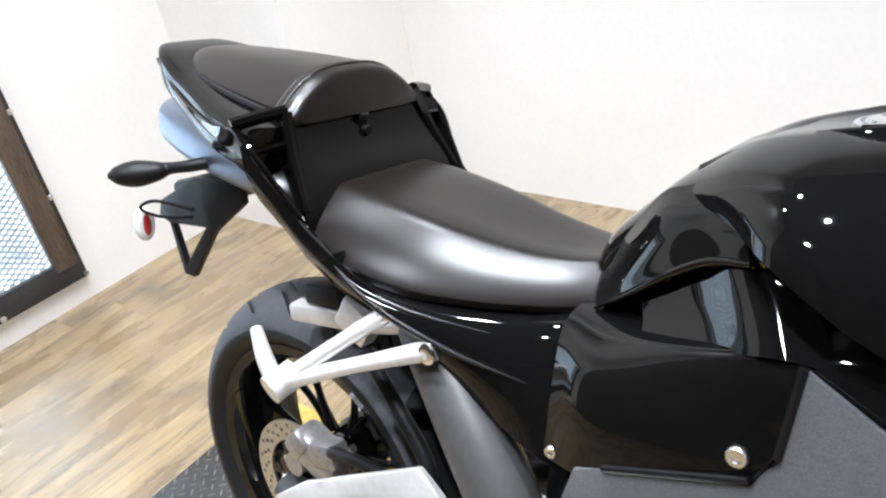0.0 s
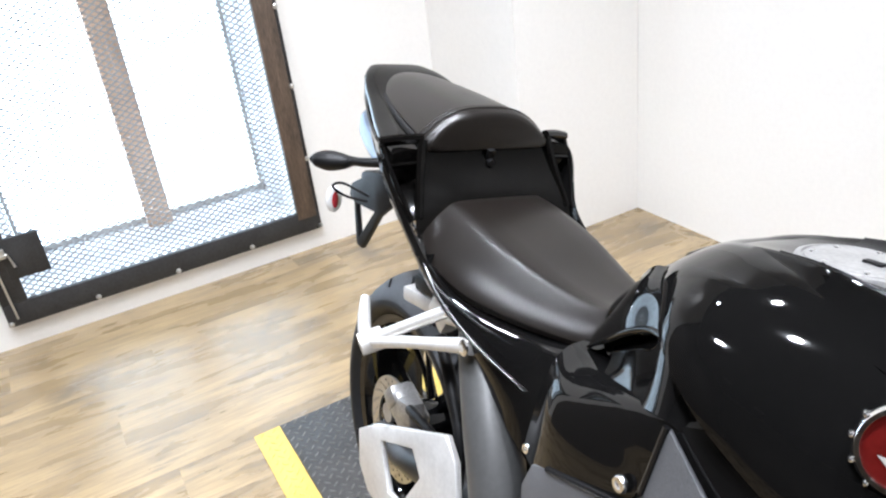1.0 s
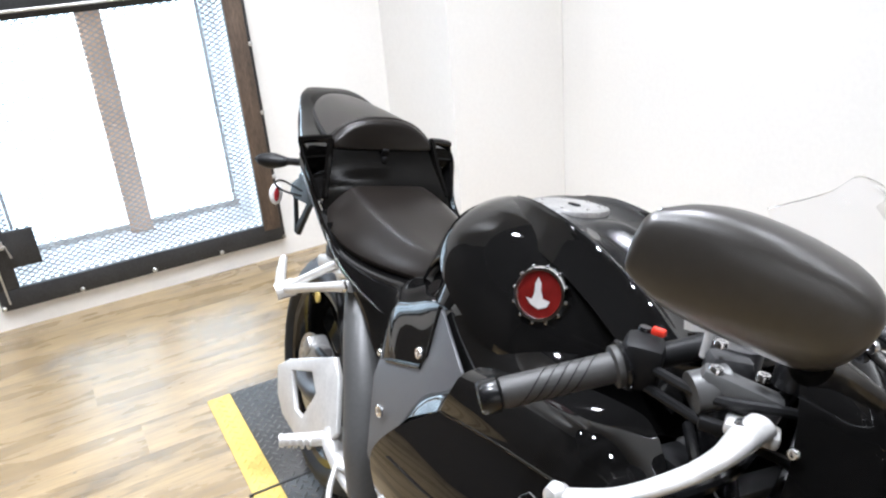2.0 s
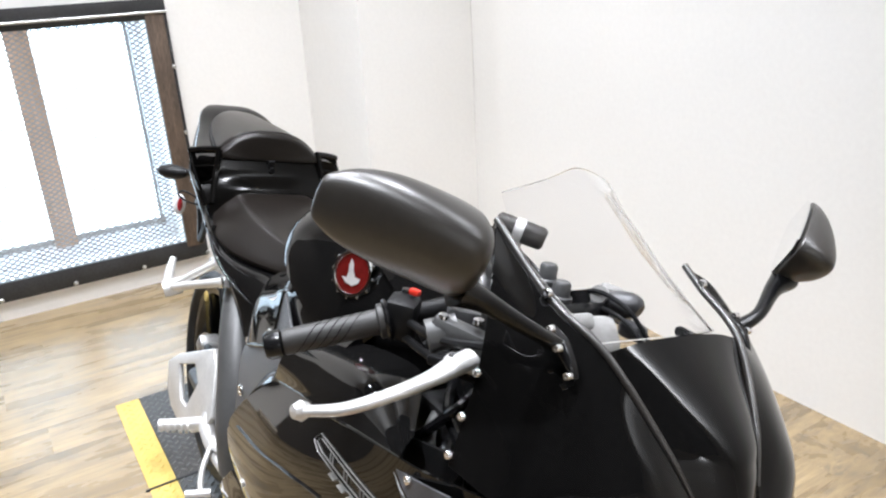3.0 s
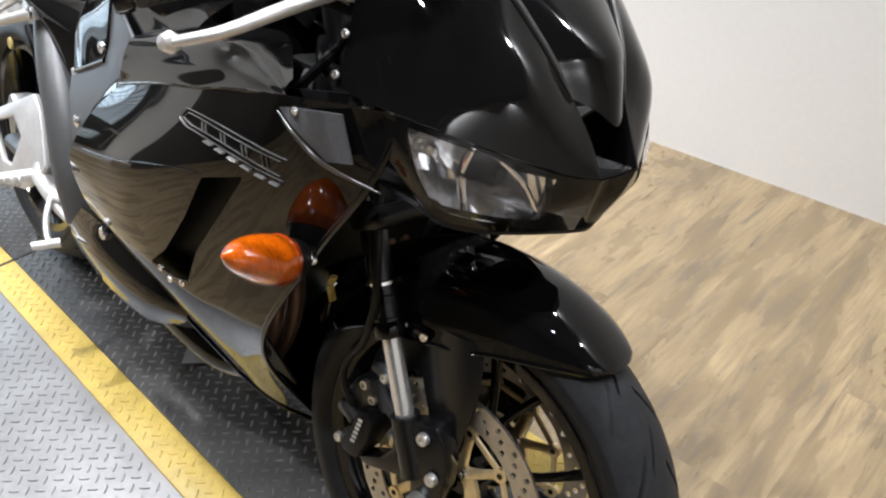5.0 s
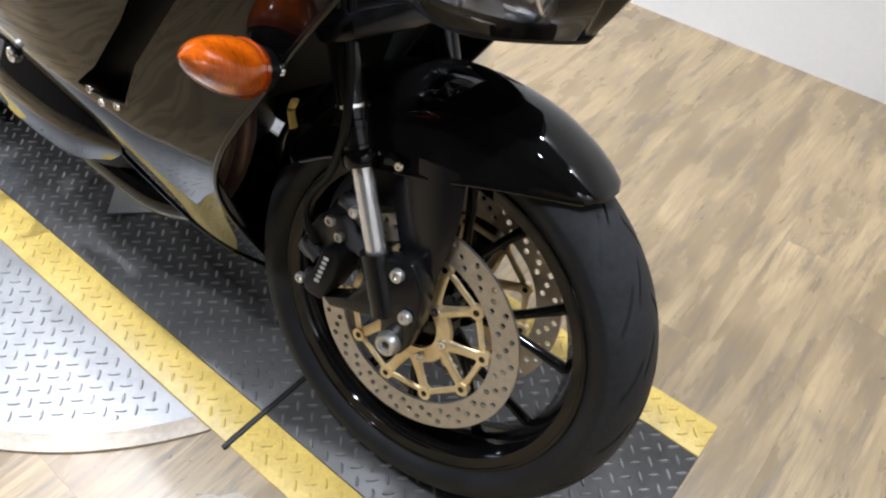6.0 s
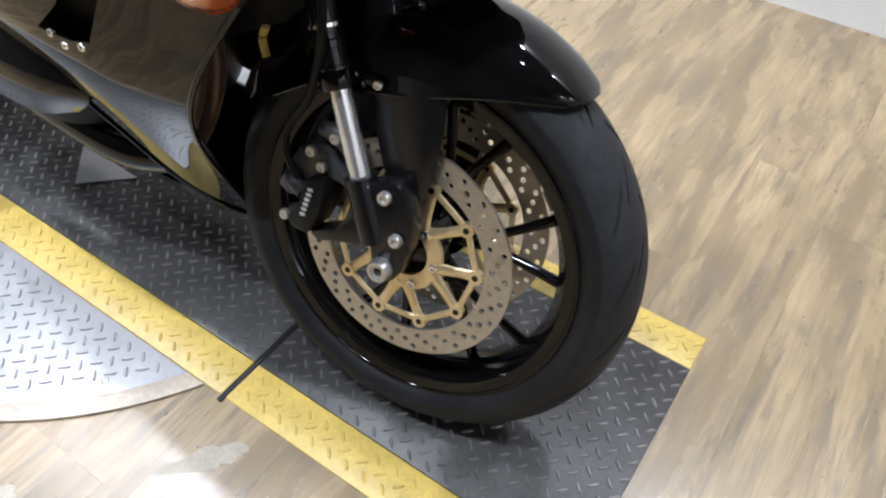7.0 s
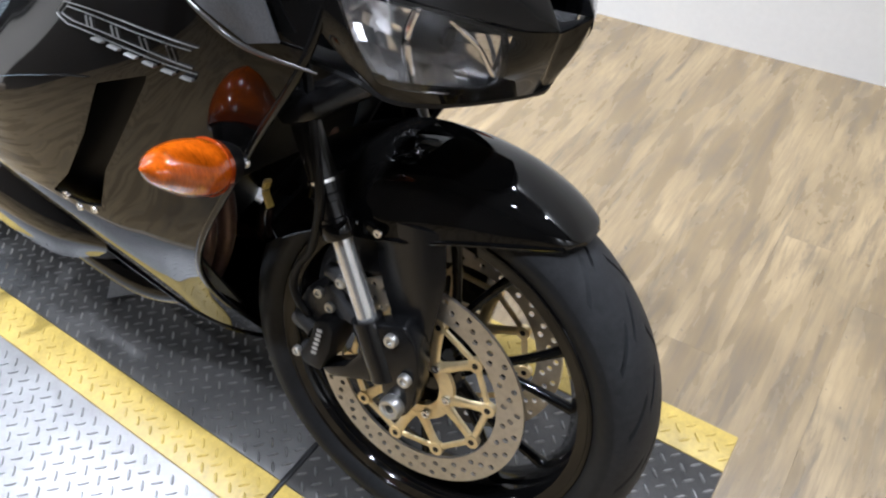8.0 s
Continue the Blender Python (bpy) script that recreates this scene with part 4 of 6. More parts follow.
for x, w, zs, zt in spline([(0.047, 0.110, 0.934, 0.962), (0.044, 0.118, 0.932, 0.978), (0.037, 0.121, 0.934, 0.985), (0.018, 0.121, 0.940, 0.989), (-0.07, 0.110, 0.950, 0.996), (-0.16, 0.094, 0.962, 1.000), (-0.24, 0.074, 0.974, 1.002), (-0.282, 0.05, 0.984, 1.0), (-0.292, 0.028, 0.990, 0.998)], 44):
    lp = [(x, w * f, zs + (zt - zs) * (1 - abs(f) ** 2.8)) for f in [-1 + k / 12 for k in range(25)]]
    lp += [(x, w * 0.99, zs - 0.010), (x, w * 0.8, zs - 0.012), (x, 0, zs - 0.012), (x, -w * 0.8, zs - 0.012), (x, -w * 0.99, zs - 0.010)]
    loops.append(lp)
part("pillion_seat", rings(loops), VINYL, bike, "black vinyl pillion seat pad")
# black tubes stand in for the shadow line below the pad
for f in (-1, 1):
    part("pad_shadow_line", tube([(0.030, f * 0.122, 0.929), (-0.07, f * 0.112, 0.943), (-0.16, f * 0.096, 0.956), (-0.24, f * 0.076, 0.969), (-0.284, f * 0.050, 0.980)], 0.0055, 8, 30), PLASTIC, bike, "black tube for the shadow line below the pillion pad")
for x, rr in ((0.026, 0.0026), (0.013, 0.0018)):
    part("pillion_welt", tube([(x - 0.004 * abs(f), 0.121 * f, 0.939 + 0.0485 * (1 - abs(f) ** 2.8) + 0.0008) for f in [-0.98 + 0.0817 * k for k in range(25)]], rr, 8), VINYL, bike, "stitched welt")
SEATSEC = [(0, 1), (0.28, 1), (0.50, 0.985), (0.585, 0.955), (0.63, 0.90), (0.80, 0.64), (0.95, 0.36), (1, 0.2), (0.97, 0.06), (0.85, 0), (0.4, 0)]
SEATSEC = SEATSEC + [(-y, z) for y, z in SEATSEC[:0:-1]]
loops = []
for x, w, zb, zt in spline([(0.072, 0.128, 0.805, 0.838), (0.082, 0.146, 0.786, 0.846), (0.15, 0.158, 0.758, 0.840), (0.24, 0.152, 0.742, 0.826), (0.33, 0.126, 0.742, 0.810), (0.41, 0.096, 0.748, 0.804), (0.47, 0.074, 0.758, 0.813), (0.53, 0.055, 0.775, 0.832)], 44):
    drop = 0.006 * math.sin(math.pi * min(1, max(0, (x - 0.1) / 0.4)))
    loops.append([(x, y * w, zb + (zt - zb) * z - drop * (1 - min(1, abs(y) / 0.55)) * (z > 0.9)) for y, z in SEATSEC])
part("rider_seat", rings(loops), VINYL, bike, "black vinyl rider seat with a shoulder line")
for s in (-1, 1):
    net = [[(0.020, s * 0.190, 0.905), (0.018, s * 0.184, 0.868), (0.020, s * 0.170, 0.832)], [(0.060, s * 0.179, 0.858), (0.059, s * 0.176, 0.828), (0.060, s * 0.164, 0.796)], [(0.100, s * 0.169, 0.812), (0.099, s * 0.169, 0.787), (0.100, s * 0.158, 0.758)], [(0.160, s * 0.166, 0.775), (0.159, s * 0.168, 0.753), (0.160, s * 0.157, 0.728)], [(0.220, s * 0.163, 0.748), (0.220, s * 0.165, 0.730), (0.220, s * 0.155, 0.712)]]
    part("seat_rail_panel", patch(net, 30, 16, 0.004), PAINT, bike, "gloss black panel beside the seat's rear")
part("muffler", hull([(-0.02, 0.10, 0.78, 0.83, 0.875), (-0.12, 0.10, 0.785, 0.835, 0.885), (-0.26, 0.088, 0.80, 0.855, 0.905), (-0.36, 0.072, 0.825, 0.872, 0.918), (-0.385, 0.06, 0.835, 0.877, 0.912)], 36, 20, 2.8), MUFF, bike, "brushed steel under-seat muffler")
for s in (-1, 1):
    sg = part("rear_signal", tube([(-0.20, s * 0.06, 0.835), (-0.235, s * 0.105, 0.828), (-0.270, s * 0.120, 0.822), (-0.282, s * 0.135, 0.819), (-0.305, s * 0.158, 0.816), (-0.325, s * 0.180, 0.815), (-0.332, s * 0.192, 0.815)], [0.014, 0.012, 0.012, 0.019, 0.026, 0.018, 0.004], 22, 34, 0.8), PLASTIC, bike, "teardrop rear turn signal")
    part("signal_lens", tube([(-0.300, s * 0.135, 0.820), (-0.328, s * 0.158, 0.818), (-0.338, s * 0.178, 0.817)], [0.012, 0.018, 0.008], 16, 12, 0.8), AMBERIN, sg, "dark amber lens")
ph = part("plate_hanger", join(plate([[(-0.17, -0.05, 0.80), (-0.30, -0.05, 0.79), (-0.42, -0.05, 0.730), (-0.43, -0.05, 0.70), (-0.40, -0.05, 0.69), (-0.375, -0.05, 0.598), (-0.345, -0.05, 0.598), (-0.262, -0.05, 0.70), (-0.17, -0.05, 0.765)], [(-0.389, -0.05, 0.692), (-0.364, -0.05, 0.618), (-0.287, -0.05, 0.703)]], 0.012, 0.002), box((-0.30, 0, 0.765), (0.16, 0.12, 0.05), 0.012, (0, -15, 0))), PLASTIC, bike, "black rear plate hanger")
part("hanger_wire", tube([(-0.30, -0.07, 0.735), (-0.35, -0.11, 0.752), (-0.385, -0.12, 0.735), (-0.36, -0.10, 0.72), (-0.31, -0.07, 0.72)], 0.003, 8, 24), PLASTIC, ph)
part("reflector", hull([(-0.468, 0.004, 0.675, 0.69, 0.705), (-0.462, 0.016, 0.662, 0.69, 0.718), (-0.452, 0.018, 0.66, 0.69, 0.72), (-0.446, 0.012, 0.667, 0.69, 0.713)], 24, 10, 2.0), WHITEP, ph, "pale oval reflector").location = (0.066, -0.115, 0.015)
part("reflector_rim", hull([(-0.449, 0.0095, 0.667, 0.69, 0.713), (-0.447, 0.009, 0.668, 0.69, 0.712), (-0.445, 0.006, 0.674, 0.69, 0.706)], 24, 8, 2.0), REFL, ph, "red reflector back").location = (0.066, -0.115, 0.015)

# ---- frame, side covers ----
for s in (-1, 1):
    net = [[(0.10, s * 0.12, 0.800), (0.19, s * 0.125, 0.760), (0.30, s * 0.110, 0.745), (0.41, s * 0.085, 0.750), (0.50, s * 0.075, 0.775)], [(0.10, s * 0.157, 0.797), (0.19, s * 0.163, 0.752), (0.30, s * 0.148, 0.735), (0.41, s * 0.116, 0.738), (0.50, s * 0.10, 0.760)], [(0.115, s * 0.158, 0.79), (0.21, s * 0.168, 0.735), (0.33, s * 0.158, 0.70), (0.43, s * 0.140, 0.69), (0.52, s * 0.125, 0.70)], [(0.15, s * 0.135, 0.760), (0.26, s * 0.145, 0.70), (0.36, s * 0.152, 0.645), (0.445, s * 0.155, 0.61), (0.54, s * 0.158, 0.60)]]
    part("side_cover", patch(net, 16, 36, 0.004), PAINT, bike, "gloss black side cover under the seat")
    net = [[(0.452, s * 0.062, 0.775), (0.52, s * 0.094, 0.778), (0.62, s * 0.125, 0.800), (0.72, s * 0.140, 0.850), (0.82, s * 0.148, 0.86), (0.95, s * 0.125, 0.86)], [(0.446, s * 0.112, 0.760), (0.51, s * 0.136, 0.762), (0.62, s * 0.161, 0.794), (0.72, s * 0.172, 0.812), (0.82, s * 0.180, 0.805), (0.95, s * 0.186, 0.82)], [(0.45, s * 0.140, 0.72), (0.51, s * 0.166, 0.725), (0.62, s * 0.175, 0.735), (0.72, s * 0.182, 0.74), (0.82, s * 0.190, 0.745), (0.95, s * 0.208, 0.76)], [(0.45, s * 0.158, 0.62), (0.52, s * 0.180, 0.63), (0.62, s * 0.187, 0.65), (0.72, s * 0.189, 0.67), (0.82, s * 0.194, 0.69), (0.95, s * 0.215, 0.71)]]
    part("frame_spar", patch(net, 18, 30, 0.012), PAINT, bike, "gloss black aluminium frame spar")
    cov = [(0.690, s * 0.180, 0.815), (0.80, s * 0.200, 0.765), (0.83, s * 0.20, 0.66), (0.73, s * 0.215, 0.52), (0.62, s * 0.205, 0.44), (0.53, s * 0.20, 0.47), (0.487, s * 0.182, 0.60), (0.497, s * 0.178, 0.636), (0.53, s * 0.180, 0.652), (0.665, s * 0.188, 0.705), (0.683, s * 0.188, 0.735)]
    c = part("frame_cover", plate([cov if s < 0 else cov[::-1]], 0.006, 0.002), CARBON, bike, "dark grey textured frame cover")
    part("cover_edge", tube([cov[8], cov[9], cov[10], cov[0]], 0.004, 8), SATIN, c)
    bolt((0.461, s * 0.157, 0.630), 0.0075, "y", CHROME, bike, "frame_bolt")
    bolt((0.652, s * 0.183, 0.722), 0.010, "y", CHROME, bike, "frame_bolt")
    bolt((0.565, s * 0.198, 0.575), 0.011, "y", CHROME, bike, "frame_bolt")

for s in (-1, 1):
    wing = [[(0.455, s * 0.060, 0.795), (0.462, s * 0.080, 0.785), (0.468, s * 0.092, 0.772)], [(0.486, s * 0.058, 0.853), (0.502, s * 0.092, 0.835), (0.515, s * 0.108, 0.808)], [(0.517, s * 0.060, 0.897), (0.535, s * 0.096, 0.880), (0.555, s * 0.118, 0.840)],
            [(0.546, s * 0.066, 0.911), (0.575, s * 0.105, 0.898), (0.592, s * 0.124, 0.862)], [(0.580, s * 0.082, 0.926), (0.612, s * 0.122, 0.902), (0.630, s * 0.138, 0.872)]]
    w = part("tank_wing", patch(wing, 36, 24, 0.004), PAINT, bike, "gloss black trim wing at the tank's rear")
    part("wing_lip", tube([row[2] for row in wing], [0.002, 0.004, 0.0045, 0.0045, 0.003], 10, 30), PAINT, w, "rounded lower lip")
    facet = [[(0.520, s * 0.0985, 0.800), (0.572, s * 0.106, 0.843), (0.620, s * 0.126, 0.864), (0.668, s * 0.132, 0.866)], [(0.530, s * 0.112, 0.783), (0.588, s * 0.1255, 0.814), (0.642, s * 0.147, 0.838), (0.692, s * 0.150, 0.842)], [(0.535, s * 0.130, 0.762), (0.600, s * 0.146, 0.785), (0.665, s * 0.170, 0.811), (0.715, s * 0.168, 0.812)]]
    part("recess_facet", patch(facet, 16, 28, 0.003), PAINT, bike, "gloss black facet in the knee recess")
    part("cover_bead", tube([(0.115, s * 0.160, 0.793), (0.20, s * 0.169, 0.742), (0.31, s * 0.162, 0.708), (0.42, s * 0.146, 0.690)], [0.0025, 0.004, 0.0035, 0.0005], 8, 24), SATIN, bike)
    part("cover_bead", tube([(0.105, s * 0.159, 0.794), (0.19, s * 0.165, 0.750), (0.28, s * 0.155, 0.734), (0.37, s * 0.133, 0.728)], [0.0025, 0.0035, 0.003, 0.0005], 8, 24), SATIN, bike)

# ---- tank ----
def tank_body(stations, n=22, cuts=90, p=1.95):
    """Stations (x, half width, bottom, crest height, top, inset): rounded above the crest, hollow below it for the knees."""
    loops = []
    for x, w, zb, zm, zt, ins in spline(stations, cuts):
        w = max(w, 0.001)
        half = [(w - ins * min(1.0, u / 0.35) ** 0.7 - 0.15 * ins * u, zm - (zm - zb) * u) for u in (1.0, 0.7, 0.45, 0.3, 0.18, 0.08)]
        for k in range(n):
            a = 0.5 * math.pi * k / n
            half.append((w * math.cos(a) ** (2 / p), zm + (zt - zm) * math.sin(a) ** (2 / p)))
        sink, rim = 0.036 * max(0.0, min(1.0, (x - 0.58) / 0.09)), max(0.03, min(0.080, 0.036 + 0.28 * (x - 0.58)))
        half = [(y, z - sink * max(0.0, 1 - (y / rim) ** 2) if z > zm else z) for y, z in half]
        loops.append([(x, y, z) for y, z in half] + [(x, 0, zt - sink)] + [(x, -y, z) for y, z in reversed(half)])
    return rings(loops)


tank = part("fuel_tank", tank_body([(0.440, 0.030, 0.775, 0.795, 0.815, 0.0), (0.452, 0.056, 0.755, 0.80, 0.838, 0.002), (0.485, 0.060, 0.75, 0.840, 0.872, 0.006), (0.53, 0.064, 0.755, 0.885, 0.914, 0.012), (0.59, 0.116, 0.76, 0.905, 0.956, 0.030), (0.64, 0.163, 0.76, 0.890, 0.976, 0.050), (0.68, 0.182, 0.76, 0.872, 0.984, 0.055), (0.72, 0.188, 0.76, 0.852, 0.989, 0.050), (0.765, 0.188, 0.765, 0.834, 0.990, 0.032), (0.82, 0.183, 0.755, 0.816, 0.987, 0.014), (0.88, 0.171, 0.755, 0.814, 0.977, 0.008), (0.94, 0.142, 0.765, 0.824, 0.957, 0.006), (1.00, 0.114, 0.78, 0.838, 0.936, 0.006), (1.06, 0.092, 0.80, 0.855, 0.90, 0.010), (1.10, 0.08, 0.81, 0.85, 0.885, 0.010)]), PAINT, bike, "gloss black fuel tank with hollowed knee recesses")
TOPZ = [(0.54, 0.922), (0.58, 0.946), (0.63, 0.966), (0.68, 0.980), (0.73, 0.988), (0.78, 0.988), (0.85, 0.982), (0.93, 0.966), (1.00, 0.945), (1.06, 0.914), (1.09, 0.892)]
SHAPE = [(-1.45, -0.042), (-1.15, -0.014), (-1, 0), (-0.8, -0.008), (-0.45, -0.014), (0, -0.015), (0.45, -0.014), (0.8, -0.008), (1, 0), (1.15, -0.014), (1.45, -0.042)]
net, net2 = [], []
for k, ((x, z), w) in enumerate(zip(TOPZ, (0.030, 0.040, 0.052, 0.066, 0.076, 0.080, 0.084, 0.088, 0.092, 0.09, 0.08))):
    dip = (0, 0, 0.2, 0.6, 1, 1, 1, 1, 0.8, 0.5, 0.2)[k]
    side = (0.35, 0.4, 0.55, 0.8, 1, 1, 1, 1, 1, 1, 1)[k]
    net.append([(x, y * w, z + h * (dip if abs(y) < 1 else side)) for y, h in SHAPE])
    swell = 0.016 if 5 < k < 9 else 0.0
    if k > 2:
        net2.append([(x, y * w, z + 0.0015 + h * dip + swell * (math.exp(-(y / 0.3) ** 2) - 0.45 * math.exp(-((abs(y) - 0.6) / 0.2) ** 2))) for y, h in SHAPE[2:9]])
part("tank_shoulder", patch(net, 44, 44, 0.003), PAINT, tank, "gloss black tank shoulders")
part("tank_top_cover", patch(net2, 44, 30, 0.003), SATIN, tank, "satin black tank top cover")
cap = part("fuel_cap", lathe([(0.0003, 0.009), (0.020, 0.009), (0.051, 0.0085), (0.052, 0.0065), (0.053, 0.0065), (0.054, 0.0085), (0.059, 0.0075), (0.061, 0.003), (0.061, -0.006), (0.0003, -0.006)], (0, 0, 0), 56, "z"), CAPM, tank, "brushed aluminium fuel cap")
cap.matrix_basis = pose(0.722, 0, 0.9705, 0, -4, 0)
part("key_cover", box((0.012, 0, 0.010), (0.020, 0.010, 0.004), 0.002), PLASTIC, cap, "key slot")
for k in range(7):
    a = 2 * math.pi * k / 7
    part("cap_screw", lathe([(0.0003, 0.010), (0.003, 0.010), (0.0035, 0.007), (0.0003, 0.007)], (0.044 * math.cos(a), 0.044 * math.sin(a), 0), 10, "z"), CHROME, cap)


def emblem(s):
    m = Matrix.Translation((0.878, s * 0.1480, 0.906)) @ Matrix.Rotation(radians(-s * 28), 4, "Z") @ Matrix.Rotation(radians(-s * 76), 4, "X") @ Matrix.Scale(1.16, 4)
    e = part("tank_emblem", lathe([(0.0003, 0.0045), (0.026, 0.0035), (0.026, -0.01), (0.0003, -0.01)], (0, 0, 0), 40, "z"), RED, tank, "round red enamel emblem")
    e.matrix_basis = m
    part("emblem_ring", lathe([(0.0245, 0.0035), (0.026, 0.0060), (0.0290, 0.0060), (0.031, 0.003), (0.031, -0.01), (0.0245, -0.01)], (0, 0, 0), 48, "z"), BRIGHT, e, "chrome ring")
    wing = [(-0.007, 0.021), (-0.001, 0.014), (0.001, 0.005), (0.004, 0.001), (0.006, -0.004), (0.016, -0.005), (0.014, -0.012), (0.004, -0.018), (-0.008, -0.015), (-0.017, -0.008), (-0.008, -0.008), (-0.007, 0.002), (-0.009, 0.012)]
    wing = [(0.85 * u, 0.85 * v) for u, v in wing]
    part("emblem_wing", plate([[(u, v, 0.0046) for u, v in wing]], 0.0008), SILVER, e, "plain silver wing shape")
    for k in range(12):
        a = 2 * math.pi * k / 12
        part("emblem_stud", lathe([(0.0003, 0.0045), (0.0016, 0.004), (0.0024, 0.002), (0.0024, -0.004), (0.0003, -0.004)], (0.0315 * math.cos(a), 0.0315 * math.sin(a), 0), 8, "z"), CHROME, e)


for s in (-1, 1):
    emblem(s)

# ---- fairing ----
SIDE = [[(0.795, -0.223, 0.707), (0.695, -0.234, 0.625), (0.630, -0.240, 0.54), (0.66, -0.234, 0.475), (0.72, -0.220, 0.435)],
        [(0.93, -0.232, 0.748), (0.90, -0.256, 0.65), (0.87, -0.260, 0.56), (0.86, -0.250, 0.48), (0.86, -0.222, 0.425)],
        [(1.12, -0.243, 0.797), (1.06, -0.260, 0.69), (1.02, -0.256, 0.57), (0.99, -0.240, 0.46), (0.965, -0.178, 0.345)],
        [(1.265, -0.240, 0.828), (1.21, -0.245, 0.72), (1.13, -0.238, 0.58), (1.07, -0.216, 0.44), (1.05, -0.122, 0.262)],
        [(1.36, -0.198, 0.836), (1.334, -0.210, 0.755), (1.25, -0.212, 0.63), (1.135, -0.192, 0.43), (1.09, -0.03, 0.187)]]


VENT = [(1.092, 0.682), (1.172, 0.712), (1.127, 0.650), (1.062, 0.566), (1.032, 0.505), (0.997, 0.496), (0.940, 0.494), (0.988, 0.536), (1.050, 0.614)]


def in_vent(u, v, p):
    """False within the many-cornered air outlet."""
    inside = False
    for k in range(len(VENT)):
        (x1, z1), (x2, z2) = VENT[k], VENT[k - 1]
        if (z1 > p.z) != (z2 > p.z) and p.x < (x2 - x1) * (p.z - z1) / (z2 - z1) + x1:
            inside = not inside
    return not inside


for s in (False, True):
    sf = part("side_fairing", patch(SIDE, 110, 100, 0.0035, s, in_vent, VENT), PAINT, bike, "gloss black side fairing")
    k = 1 if s else -1
    net = [[(x, (abs(y) - dep) * k, z) for x, y, z in row] for row, dep in zip(SIDE[1:4], (0.020, 0.038, 0.055))]
    part("vent_back", patch(net, 20, 20, 0.004), PLASTIC, sf, "dark inner panel of the air outlet")
    fold = [(0.797, k * 0.2235, 0.7085), (0.93, k * 0.2345, 0.7485), (1.06, k * 0.2425, 0.780), (1.12, k * 0.2445, 0.7975), (1.225, k * 0.2425, 0.820)]
    net = [[(0.838, k * 0.196, 0.792), (0.832, k * 0.220, 0.779), (0.818, k * 0.2275, 0.744), fold[0]], [(0.945, k * 0.158, 0.826), (0.945, k * 0.212, 0.814), (0.940, k * 0.230, 0.780), fold[1]],
           [(1.050, k * 0.140, 0.842), (1.056, k * 0.208, 0.834), (1.060, k * 0.234, 0.808), fold[2]], [(1.105, k * 0.150, 0.842), (1.118, k * 0.200, 0.834), (1.122, k * 0.230, 0.819), fold[3]], [(1.200, k * 0.212, 0.828), (1.210, k * 0.225, 0.826), (1.218, k * 0.235, 0.824), fold[4]]]
    part("upper_panel", patch(net, 60, 34, 0.004), PAINT, sf, "gloss black upper fairing panel")
    part("panel_fold", tube(fold, 0.0016, 8, 40), PAINT, sf, "crisp fold between the panels")
    net = [[(0.836, k * 0.196, 0.790), (0.828, k * 0.209, 0.770), (0.797, k * 0.2235, 0.7085)], [(0.765, k * 0.182, 0.732), (0.772, k * 0.204, 0.720), (0.775, k * 0.222, 0.694)], [(0.682, k * 0.182, 0.670), (0.700, k * 0.208, 0.664), (0.716, k * 0.230, 0.650)], [(0.634, k * 0.188, 0.586), (0.652, k * 0.213, 0.587), (0.668, k * 0.235, 0.584)], [(0.606, k * 0.196, 0.530), (0.620, k * 0.220, 0.531), (0.632, k * 0.238, 0.530)]]
    part("fairing_return", patch(net, 40, 18, 0.004), PAINT, sf, "gloss black rear return of the fairing")
    net = [[(0.60, k * 0.218, 0.43), (0.545, k * 0.220, 0.365), (0.548, k * 0.205, 0.312)], [(0.72, k * 0.228, 0.448), (0.70, k * 0.240, 0.385), (0.705, k * 0.222, 0.322)], [(0.86, k * 0.226, 0.440), (0.85, k * 0.236, 0.385), (0.835, k * 0.216, 0.326)], [(0.935, k * 0.207, 0.428), (0.955, k * 0.208, 0.390), (0.910, k * 0.198, 0.350)]]
    part("lower_fairing_tail", patch(net, 34, 22, 0.004), PAINT, bike, "gloss black lower fairing end")
    part("fairing_lip", tube([(x, abs(y) * k, z) for x, y, z in SIDE[4]], 0.0045, 10, 50), PAINT, sf, "rounded front edge of the fairing")
    part("fairing_lip", tube([(x, abs(y) * k, z) for x, y, z in [r[4] for r in SIDE]], 0.0035, 8, 40), PAINT, sf)
    net = [[(0.60, k * 0.085, 0.235), (0.60, k * 0.05, 0.20), (0.60, 0, 0.19)], [(0.80, k * 0.085, 0.225), (0.80, k * 0.05, 0.175), (0.80, 0, 0.165)], [(0.97, k * 0.105, 0.235), (0.98, k * 0.06, 0.18), (0.98, 0, 0.16)], [(1.12, k * 0.03, 0.20), (1.12, k * 0.015, 0.185), (1.12, 0, 0.18)]]
    part("belly_pan", patch(net, 24, 14, 0.004), PAINT, bike, "gloss black belly pan")
    part("collector_pipe", tube([(0.56, k * 0.115, 0.262), (0.74, k * 0.118, 0.258), (0.90, k * 0.116, 0.262), (1.0, k * 0.10, 0.285)], [0.030, 0.033, 0.033, 0.028], 22, 24), RIMB, bike, "dark exhaust collector")
    for yy in ((0.085, 0.12) if k < 0 else (0.10, 0.13)):
        part("header_pipe", tube([(0.96, k * yy, 0.60), (1.045, k * yy, 0.50), (1.052, k * yy, 0.40), (0.99, k * yy, 0.285), (0.85, k * yy * 0.8, 0.245)], 0.014, 16, 30), BRONZE, bike, "heat-tinted exhaust header")
    for q in ((0.962, 0.494, 0.247), (0.985, 0.486, 0.245), (1.015, 0.494, 0.243)):
        bolt((q[0], k * q[2], q[1]), 0.0055, "y", CHROME, sf, "outlet_bolt", 0.005)
